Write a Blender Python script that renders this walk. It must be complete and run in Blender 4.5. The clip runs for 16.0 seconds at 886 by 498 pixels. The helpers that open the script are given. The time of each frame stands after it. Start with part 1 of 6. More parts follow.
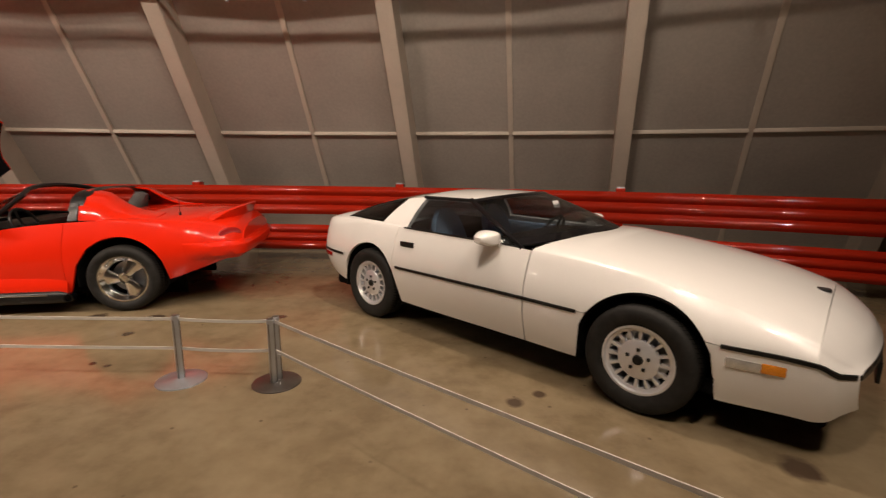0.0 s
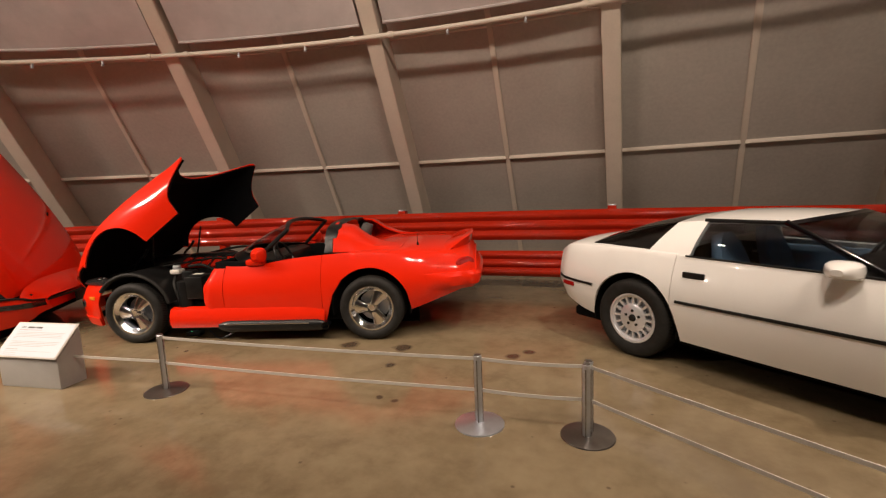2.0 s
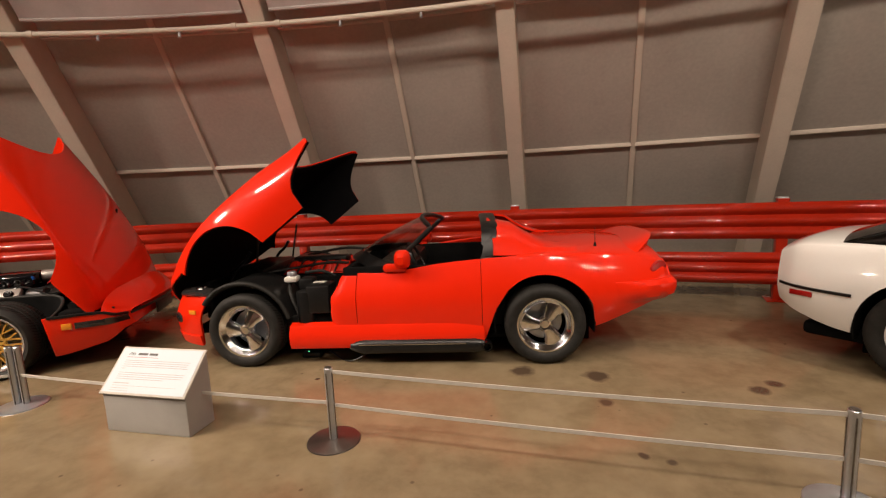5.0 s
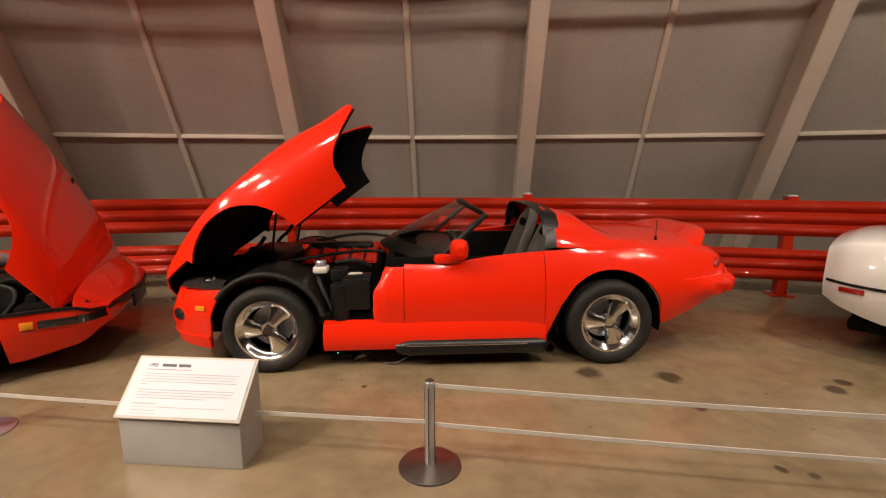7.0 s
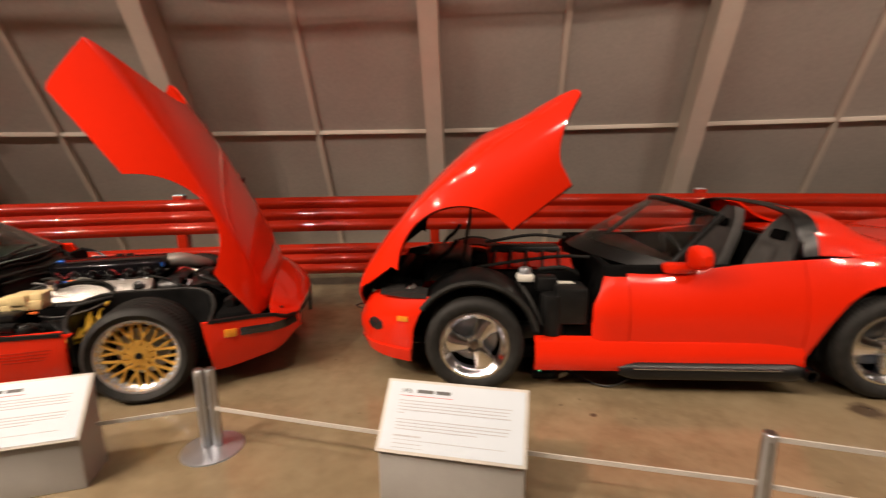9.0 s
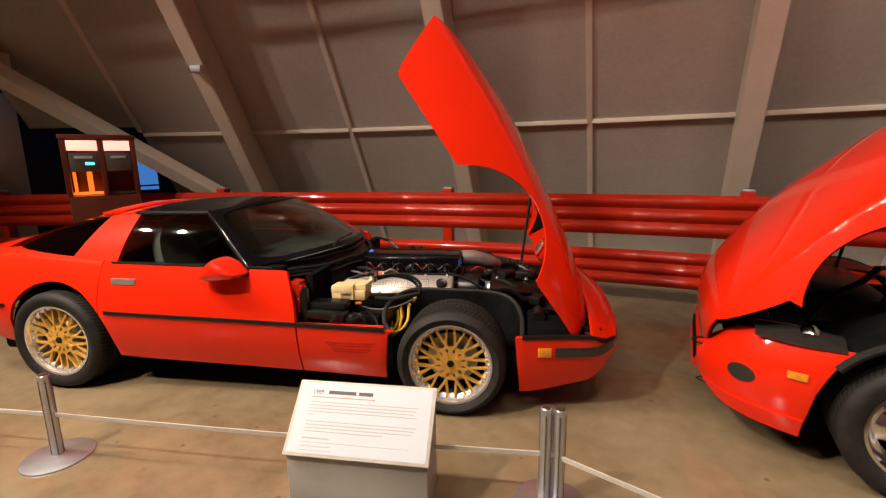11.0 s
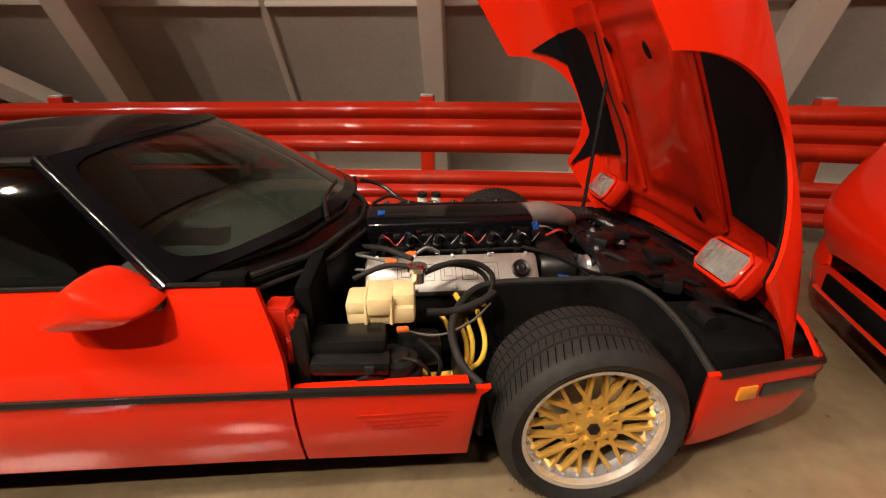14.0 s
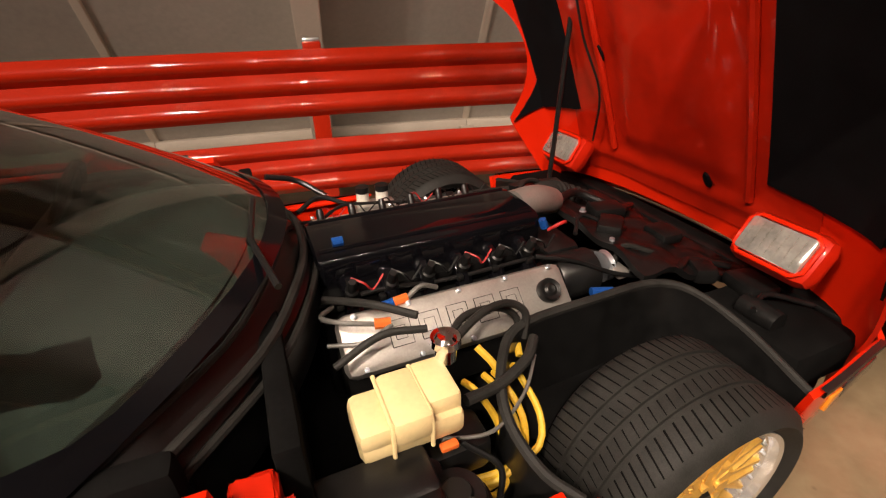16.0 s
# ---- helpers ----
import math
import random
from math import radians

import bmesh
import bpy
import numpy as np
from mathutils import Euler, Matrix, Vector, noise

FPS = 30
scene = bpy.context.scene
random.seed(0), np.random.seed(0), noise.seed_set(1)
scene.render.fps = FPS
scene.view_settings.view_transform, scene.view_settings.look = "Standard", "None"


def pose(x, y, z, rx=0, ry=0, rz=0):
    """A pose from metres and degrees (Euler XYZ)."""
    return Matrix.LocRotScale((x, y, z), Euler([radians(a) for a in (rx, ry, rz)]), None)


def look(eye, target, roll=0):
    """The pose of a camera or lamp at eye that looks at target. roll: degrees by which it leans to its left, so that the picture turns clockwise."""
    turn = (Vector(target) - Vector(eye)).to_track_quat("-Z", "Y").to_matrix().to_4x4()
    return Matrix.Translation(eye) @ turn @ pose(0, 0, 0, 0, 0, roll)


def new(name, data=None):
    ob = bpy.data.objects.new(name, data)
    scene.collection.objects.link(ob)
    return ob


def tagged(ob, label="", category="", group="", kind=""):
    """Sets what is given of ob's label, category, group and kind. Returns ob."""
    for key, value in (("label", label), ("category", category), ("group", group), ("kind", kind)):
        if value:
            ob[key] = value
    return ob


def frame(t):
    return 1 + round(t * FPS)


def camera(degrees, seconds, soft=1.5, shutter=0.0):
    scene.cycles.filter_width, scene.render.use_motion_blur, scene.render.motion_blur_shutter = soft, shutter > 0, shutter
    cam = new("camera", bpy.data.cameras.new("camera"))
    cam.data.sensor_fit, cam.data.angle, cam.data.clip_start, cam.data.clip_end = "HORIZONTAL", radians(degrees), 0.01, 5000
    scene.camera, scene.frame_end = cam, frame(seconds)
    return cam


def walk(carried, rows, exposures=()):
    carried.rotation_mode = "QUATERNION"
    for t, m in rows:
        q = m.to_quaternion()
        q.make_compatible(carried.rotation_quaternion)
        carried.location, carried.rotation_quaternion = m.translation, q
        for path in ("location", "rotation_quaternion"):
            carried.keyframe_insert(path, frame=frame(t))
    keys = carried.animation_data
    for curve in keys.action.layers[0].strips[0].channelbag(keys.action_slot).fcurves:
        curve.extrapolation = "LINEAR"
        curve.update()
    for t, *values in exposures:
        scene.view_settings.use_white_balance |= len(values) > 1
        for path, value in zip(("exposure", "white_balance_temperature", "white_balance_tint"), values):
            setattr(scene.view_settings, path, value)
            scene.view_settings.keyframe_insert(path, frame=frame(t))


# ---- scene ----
cam = camera(88.5, 16.0, soft=1.2, shutter=0.3)
PATH = [
    (0, (1.393, 0.88, 1.425), (1.211, 2.837, 1.056), 0.5),
    (0.5, (1.087, 0.868, 1.45), (0.742, 2.81, 1.12), -1.2),
    (1, (0.758, 0.95, 1.46), (0.168, 2.842, 1.191), -3.1),
    (1.5, (0.473, 0.982, 1.449), (-0.211, 2.845, 1.205), -2.9),
    (2, (0.169, 0.957, 1.472), (-0.52, 2.815, 1.2), -2.5),
    (2.5, (-0.129, 1.02, 1.447), (-0.832, 2.872, 1.171), -2.3),
    (3, (-0.417, 1.102, 1.463), (-1.159, 2.942, 1.21), -2.2),
    (3.5, (-0.697, 1.089, 1.459), (-1.384, 2.949, 1.196), -2.1),
    (4, (-0.958, 1.11, 1.458), (-1.63, 2.973, 1.179), -2.4),
    (4.5, (-1.267, 1.229, 1.461), (-1.981, 3.077, 1.18), -3.2),
    (5, (-1.526, 1.267, 1.445), (-2.228, 3.12, 1.169), -2.7),
    (7.3, (-2.725, 1.437, 1.433), (-3.08, 3.371, 1.066), -0.4),
    (7.5, (-2.828, 1.5, 1.43), (-3.149, 3.436, 1.042), -0.8),
    (8, (-3.062, 1.628, 1.438), (-3.32, 3.572, 1.046), -0.8),
    (8.5, (-3.332, 1.599, 1.448), (-3.596, 3.547, 1.076), -0.4),
    (9, (-3.674, 1.485, 1.457), (-4.336, 3.335, 1.087), -0.9),
    (9.5, (-3.958, 1.492, 1.445), (-5.057, 3.13, 1.112), -1.1),
    (10, (-4.211, 1.544, 1.45), (-5.525, 3.019, 1.133), -0.5),
    (10.2, (-4.306, 1.545, 1.447), (-5.659, 2.981, 1.12), -0.4),
    (12.3, (-5.374, 1.707, 1.446), (-6.658, 3.14, 0.903), -0.7),
    (12.5, (-5.477, 1.741, 1.439), (-6.71, 3.206, 0.863), -1.1),
    (13, (-5.735, 1.899, 1.439), (-6.913, 3.392, 0.821), -1.3),
    (13.5, (-5.957, 2.047, 1.423), (-7.066, 3.565, 0.741), -0.7),
    (14, (-6.193, 2.127, 1.407), (-7.13, 3.718, 0.638), -0.1),
    (14.5, (-6.386, 2.23, 1.41), (-7.219, 3.85, 0.586), -0.9),
    (15, (-6.557, 2.38, 1.411), (-7.293, 4.032, 0.556), -1.9),
    (15.5, (-6.702, 2.478, 1.402), (-7.266, 4.169, 0.495), -1.0),
    (16, (-6.837, 2.554, 1.421), (-7.195, 4.249, 0.421), -0.5),
]
walk(cam, [(t, look(eye, target, roll)) for t, eye, target, roll in PATH], [(0.0, 0.0), (14.0, 0.0), (15.2, 0.0), (16.0, 0.16)])


# ---- light ----
world = bpy.data.worlds.new("world")
scene.world = world
world.use_nodes = True
world.node_tree.nodes["Background"].inputs[0].default_value = (0.012, 0.02, 0.05, 1)
world.node_tree.nodes["Background"].inputs[1].default_value = 1.0
scene.view_settings.exposure = 0.0


def spot(name, eye, target, watts, cone=80, size=0.12, blend=0.6, colour=(1.0, 0.81, 0.66)):
    data = bpy.data.lights.new(name, "SPOT")
    data.energy, data.color, data.spot_size, data.spot_blend, data.shadow_soft_size = watts, colour, radians(cone), blend, size
    ob = new(name, data)
    ob.matrix_world = look(eye, target)
    return ob


# track spots high in the dome: over the cars, along their far side, and over the rest of the hall
SPOTS = [
    ((-10.2, -0.9, 5.2), (-8.4, 1.8, 0.0), 1300, 95),
    ((-8.2, 0.2, 5.6), (-6.8, 2.8, 0.2), 640, 80),
    ((-6.3, 0.6, 5.8), (-5.9, 4.2, 1.0), 400, 95),
    ((-4.2, 1.0, 5.8), (-4.4, 5.4, 1.9), 290, 85),
    ((-2.0, 0.8, 5.8), (-2.2, 5.6, 2.2), 430, 76),
    ((0.6, 0.8, 5.8), (0.3, 5.4, 1.8), 680, 95),
    ((3.2, 0.6, 5.8), (1.4, 4.2, 0.3), 380, 80),
    ((4.6, 1.8, 5.8), (2.4, 3.2, 0.2), 330, 90),
    ((-8.6, 3.4, 5.0), (-7.5, 1.9, 0.0), 400, 95),
    # unseen extra head, added to brighten the floor before the red wedge coupe
    ((-7.2, -1.0, 5.2), (-6.8, 1.8, 0.0), 1300, 70),
    ((-4.5, 4.2, 5.0), (-5.2, 2.4, 0.0), 120, 95),
    ((-1.6, 4.6, 5.0), (-1.4, 2.8, 0.0), 35, 95),
    ((1.4, 4.4, 5.0), (0.9, 3.0, 0.0), 440, 95),
]
for i, (e, g, w, cone) in enumerate(SPOTS):
    # the heads over the cars hang in pairs
    for dx in ((-0.32, 0.32) if i < 8 else (0.0,)):
        spot("track_spot", (e[0] + dx, e[1] + 0.4 * dx, e[2]), (g[0] + 0.3 * dx, g[1], g[2]), w * (0.5 if i < 8 else 1.0), cone, 0.06)
for x, y in ((-13.0, -3.5), (-10.0, -5.5), (-7.0, -4.0), (-4.5, -5.5), (-2.0, -4.0), (0.5, -5.5), (3.0, -4.0), (6.5, -3.0)):
    spot("track_spot", (x, y + 1.5, 6.2), (x, y - 3.0, 0.0), 480, 110, 0.12)


# ---- materials ----
def node(nt, kind, **kw):
    n = nt.nodes.new(kind)
    for k, v in kw.items():
        n.inputs[k].default_value = v
    return n


def mat(name, base, rough=0.5, metal=0.0, vary=0.12, scale=6.0, grain=90.0, bump=0.0, coat=0.0, rvary=0.1, second=None, emit=0.0, alpha=1.0, spec=0.5, dist=0.002, coat_rough=0.04):
    """A surface with colour and gloss that vary at two scales, and fine relief."""
    m = bpy.data.materials.new(name)
    m.use_nodes = True
    nt = m.node_tree
    b = nt.nodes["Principled BSDF"]
    tc = nt.nodes.new("ShaderNodeTexCoord")
    big = node(nt, "ShaderNodeTexNoise", Scale=scale, Detail=6.0, Roughness=0.6)
    fine = node(nt, "ShaderNodeTexNoise", Scale=grain, Detail=3.0)
    for n in (big, fine):
        nt.links.new(tc.outputs["Object"], n.inputs["Vector"])
    mx = nt.nodes.new("ShaderNodeMix")
    mx.data_type = "FLOAT"
    mx.inputs[0].default_value = 0.35
    nt.links.new(big.outputs["Fac"], mx.inputs[2])
    nt.links.new(fine.outputs["Fac"], mx.inputs[3])
    ramp = nt.nodes.new("ShaderNodeValToRGB")
    c2 = second or [c * (1 - vary * 1.6) for c in base]
    c1 = base if second else [min(1, c * (1 + vary)) for c in base]
    ramp.color_ramp.elements[0].position, ramp.color_ramp.elements[1].position = 0.32, 0.68
    ramp.color_ramp.elements[0].color, ramp.color_ramp.elements[1].color = (*c2, 1), (*c1, 1)
    nt.links.new(mx.outputs[0], ramp.inputs[0])
    nt.links.new(ramp.outputs[0], b.inputs["Base Color"])
    mr = nt.nodes.new("ShaderNodeMapRange")
    mr.inputs["To Min"].default_value, mr.inputs["To Max"].default_value = max(0.02, rough - rvary), min(1, rough + rvary)
    nt.links.new(big.outputs["Fac"], mr.inputs["Value"])
    nt.links.new(mr.outputs[0], b.inputs["Roughness"])
    b.inputs["Metallic"].default_value = metal
    b.inputs["Coat Weight"].default_value = coat
    b.inputs["Coat Roughness"].default_value = coat_rough
    b.inputs["Specular IOR Level"].default_value = spec
    if alpha < 1:
        b.inputs["Alpha"].default_value = alpha
    if emit:
        b.inputs["Emission Color"].default_value = (*base, 1)
        b.inputs["Emission Strength"].default_value = emit
    if bump:
        bp = nt.nodes.new("ShaderNodeBump")
        bp.inputs["Strength"].default_value, bp.inputs["Distance"].default_value = bump, dist
        nt.links.new(fine.outputs["Fac"], bp.inputs["Height"])
        nt.links.new(bp.outputs[0], b.inputs["Normal"])
    return m


def glass(name, tint, amount, rough=0.02):
    """A thin pane: part clear, part mirror, by its tint."""
    m = bpy.data.materials.new(name)
    m.use_nodes = True
    nt = m.node_tree
    nt.nodes.remove(nt.nodes["Principled BSDF"])
    clear = node(nt, "ShaderNodeBsdfTransparent", Color=(*tint, 1))
    gloss = node(nt, "ShaderNodeBsdfGlossy", Color=(1, 1, 1, 1), Roughness=rough)
    face = node(nt, "ShaderNodeLayerWeight", Blend=0.5)
    power = nt.nodes.new("ShaderNodeMath")
    power.operation = "POWER"
    power.inputs[1].default_value = 5.0
    nt.links.new(face.outputs["Facing"], power.inputs[0])
    add = nt.nodes.new("ShaderNodeMath")
    add.operation = "MULTIPLY_ADD"
    add.inputs[1].default_value, add.inputs[2].default_value = 0.9 * amount, 0.045 * amount
    nt.links.new(power.outputs[0], add.inputs[0])
    mixs = nt.nodes.new("ShaderNodeMixShader")
    nt.links.new(add.outputs[0], mixs.inputs[0])
    nt.links.new(clear.outputs[0], mixs.inputs[1])
    nt.links.new(gloss.outputs[0], mixs.inputs[2])
    nt.links.new(mixs.outputs[0], nt.nodes["Material Output"].inputs["Surface"])
    return m


PAINT_RED = mat("paint_red", (0.72, 0.019, 0.003), 0.42, 0, 0.03, 2, 200, 0, 0.85, 0.04, spec=0.05, coat_rough=0.06)
PAINT_WHITE = mat("paint_white", (0.82, 0.81, 0.78), 0.3, 0, 0.03, 2, 200, 0, 1.0, 0.04, coat_rough=0.05)
RAIL_RED = mat("rail_red", (0.38, 0.017, 0.004), 0.5, 0, 0.1, 3, 120, 0.03, 0.9, 0.08, spec=0.05, coat_rough=0.07)
STEEL_PAINT = mat("rib_paint", (0.60, 0.53, 0.45), 0.55, 0, 0.06, 3, 60, 0.1)
WALL_SHEET = mat("wall_sheet", (0.42, 0.385, 0.345), 0.5, 0, 0.10, 0.9, 25, 0.12, 0, 0.15)
RUBBER = mat("rubber", (0.020, 0.0195, 0.018), 0.6, 0, 0.3, 20, 300, 0.3, spec=0.2)
BLACK = mat("black_plastic", (0.008, 0.008, 0.008), 0.33, 0, 0.3, 15, 200, 0.15, spec=0.36)
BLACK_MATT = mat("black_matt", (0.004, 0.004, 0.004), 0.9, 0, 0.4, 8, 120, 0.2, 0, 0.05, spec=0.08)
BLACK_GLOSS = mat("black_gloss", (0.003, 0.003, 0.004), 0.10, 0, 0.2, 5, 100, 0, 0.0, 0.02, spec=0.38)
CHROME = mat("chrome", (0.86, 0.88, 0.92), 0.10, 1.0, 0.03, 10, 60, 0.03, 0, 0.03)
ALLOY = mat("alloy", (0.76, 0.77, 0.80), 0.30, 0.55, 0.04, 20, 200, 0.03, 0, 0.05)
STEEL = mat("brushed_steel", (0.60, 0.63, 0.68), 0.32, 0.85, 0.08, 12, 250, 0.1, 0, 0.08)
LIP = mat("polished_lip", (0.86, 0.86, 0.85), 0.22, 0.8, 0.05, 12, 200, 0, 0, 0.06)
GOLD = mat("gold_paint", (0.78, 0.47, 0.10), 0.36, 0.45, 0.08, 20, 200, 0.05)


# ---- mesh helpers ----
def finish(name, bm, material, parent=None, smooth=True, angle=35):
    me = bpy.data.meshes.new(name)
    bmesh.ops.recalc_face_normals(bm, faces=bm.faces)
    bm.to_mesh(me)
    bm.free()
    me.materials.append(material)
    if smooth:
        for p in me.polygons:
            p.use_smooth = True
        me.set_sharp_from_angle(angle=radians(angle))
    ob = new(name, me)
    if parent:
        ob.parent = parent
    return ob


def part(name, bm, material, parent, label="", smooth=True, angle=35):
    ob = finish(name, bm, material, parent, smooth, angle)
    return tagged(ob, label=label)


def thing(name, m, label, category, group="", kind=""):
    ob = new(name)
    ob.matrix_world = m
    ob.empty_display_size = 0.1
    return tagged(ob, label, category, group, kind)


def grid(rows, bm=None, close=False):
    """A skin over rows of points, all of one length."""
    bm = bm or bmesh.new()
    vs = [[bm.verts.new(p) for p in r] for r in rows]
    n = len(rows[0])
    for a, b in zip(vs, vs[1:]):
        for i in range(n if close else n - 1):
            j = (i + 1) % n
            f = (a[i], a[j], b[j], b[i])
            if len({v.co.to_tuple(6) for v in f}) > 2:
                try:
                    bm.faces.new(f)
                except ValueError:
                    pass
    return bm


def thick(bm, t):
    """Gives an open skin a thickness, inwards."""
    bmesh.ops.remove_doubles(bm, verts=bm.verts, dist=1e-5)
    bmesh.ops.recalc_face_normals(bm, faces=bm.faces)
    bmesh.ops.solidify(bm, geom=bm.faces[:], thickness=t)
    return bm


def box(size, at=(0, 0, 0), bevel=0.0, bm=None, turn=None):
    bm = bm or bmesh.new()
    r = bmesh.ops.create_cube(bm, size=1.0)
    m = Matrix.Translation(at) @ (turn or Matrix()) @ Matrix.Diagonal((*size, 1))
    bmesh.ops.transform(bm, matrix=m, verts=r["verts"])
    if bevel:
        es = list({e for v in r["verts"] for e in v.link_edges})
        bmesh.ops.bevel(bm, geom=es, offset=bevel, segments=2, affect="EDGES", profile=0.5)
    return bm


def lathe(profile, seg=40, bm=None, m=None, axis="y"):
    """Turns (radius, along) about the y or z axis."""
    rows = []
    for r, a in profile:
        ring = []
        for k in range(seg):
            c, s = math.cos(2 * math.pi * k / seg), math.sin(2 * math.pi * k / seg)
            p = Vector((r * c, a, r * s)) if axis == "y" else Vector((r * c, r * s, a))
            ring.append(m @ p if m else p)
        rows.append(ring)
    return grid(rows, bm, True)


def tube(points, radius, seg=10, bm=None, caps=True):
    """A round bar along points."""
    bm = bm or bmesh.new()
    pts = [Vector(p) for p in points]
    rows = []
    up = None
    for i, p in enumerate(pts):
        d = (pts[min(i + 1, len(pts) - 1)] - pts[max(i - 1, 0)]).normalized()
        if up is None:
            up = Vector((0, 0, 1)) if abs(d.z) < 0.9 else Vector((1, 0, 0))
        a = d.cross(up).normalized()
        up = a.cross(d).normalized()
        rad = radius[i] if isinstance(radius, (list, tuple)) else radius
        rows.append([p + (a * math.cos(2 * math.pi * k / seg) + up * math.sin(2 * math.pi * k / seg)) * rad for k in range(seg)])
    vs0 = len(bm.verts)
    grid(rows, bm, True)
    if caps:
        bm.verts.ensure_lookup_table()
        for ring in (range(vs0, vs0 + seg), range(len(bm.verts) - seg, len(bm.verts))):
            bm.faces.new([bm.verts[i] for i in ring])
    return bm


def curve_points(ctrl, n=24):
    """A smooth line through control points (Catmull-Rom)."""
    c = [Vector(p) for p in ctrl]
    c = [2 * c[0] - c[1]] + c + [2 * c[-1] - c[-2]]
    out = []
    k = len(c) - 3
    for i in range(n + 1):
        u = i / n * k
        j = min(int(u), k - 1)
        f = u - j
        a, b, d, e = c[j:j + 4]
        out.append(0.5 * ((2 * b) + (d - a) * f + (2 * a - 5 * b + 4 * d - e) * f * f + (3 * b - a - 3 * d + e) * f ** 3))
    return out


def line(table, n=None):
    """A smooth function of x through pairs (x, value), in falling x."""
    t = sorted(table)
    xs, vs = [a for a, b in t], [b for a, b in t]
    ms = [0.0] * len(t)
    for i in range(len(t)):
        i0, i1 = max(i - 1, 0), min(i + 1, len(t) - 1)
        ms[i] = (vs[i1] - vs[i0]) / (xs[i1] - xs[i0])

    def f(x):
        x = min(max(x, xs[0]), xs[-1])
        for i in range(len(xs) - 1):
            if x <= xs[i + 1]:
                break
        h = xs[i + 1] - xs[i]
        u = (x - xs[i]) / h
        return ((2 * u ** 3 - 3 * u ** 2 + 1) * vs[i] + (u ** 3 - 2 * u ** 2 + u) * h * ms[i] + (-2 * u ** 3 + 3 * u ** 2) * vs[i + 1] + (u ** 3 - u ** 2) * h * ms[i + 1])
    return f


def prism(poly, depth, bm=None, m=None):
    """A flat plate from an outline in x, z, thick along y."""
    bm = bm or bmesh.new()
    a = [bm.verts.new((m or Matrix()) @ Vector((x, 0, z))) for x, z in poly]
    b = [bm.verts.new((m or Matrix()) @ Vector((x, depth, z))) for x, z in poly]
    bm.faces.new(a)
    bm.faces.new(b[::-1])
    n = len(poly)
    for i in range(n):
        bm.faces.new((a[i], a[(i + 1) % n], b[(i + 1) % n], b[i]))
    return bm


# ---- the dome ----
AX, AY = -0.557, -9.769
STEP = 9.82
FIRST = 2.53


def dome(ang, r, z):
    a = radians(ang)
    return Vector((AX + r * math.sin(a), AY + r * math.cos(a), z))


def r_minor(z):
    return 17.65 - 0.74 * (z - 1.865)


def r_sheet(z):
    return r_minor(z) + 0.10


def r_major(z):
    return 17.22 - 0.72 * (z - 1.865)


OPEN_FROM, OPEN_TO = -57.0, -41.5   # the way out of the hall, between these bearings


def in_opening(a, z):
    return OPEN_FROM < a < (OPEN_TO if z < 2.0 else -46.0) and z < 3.4


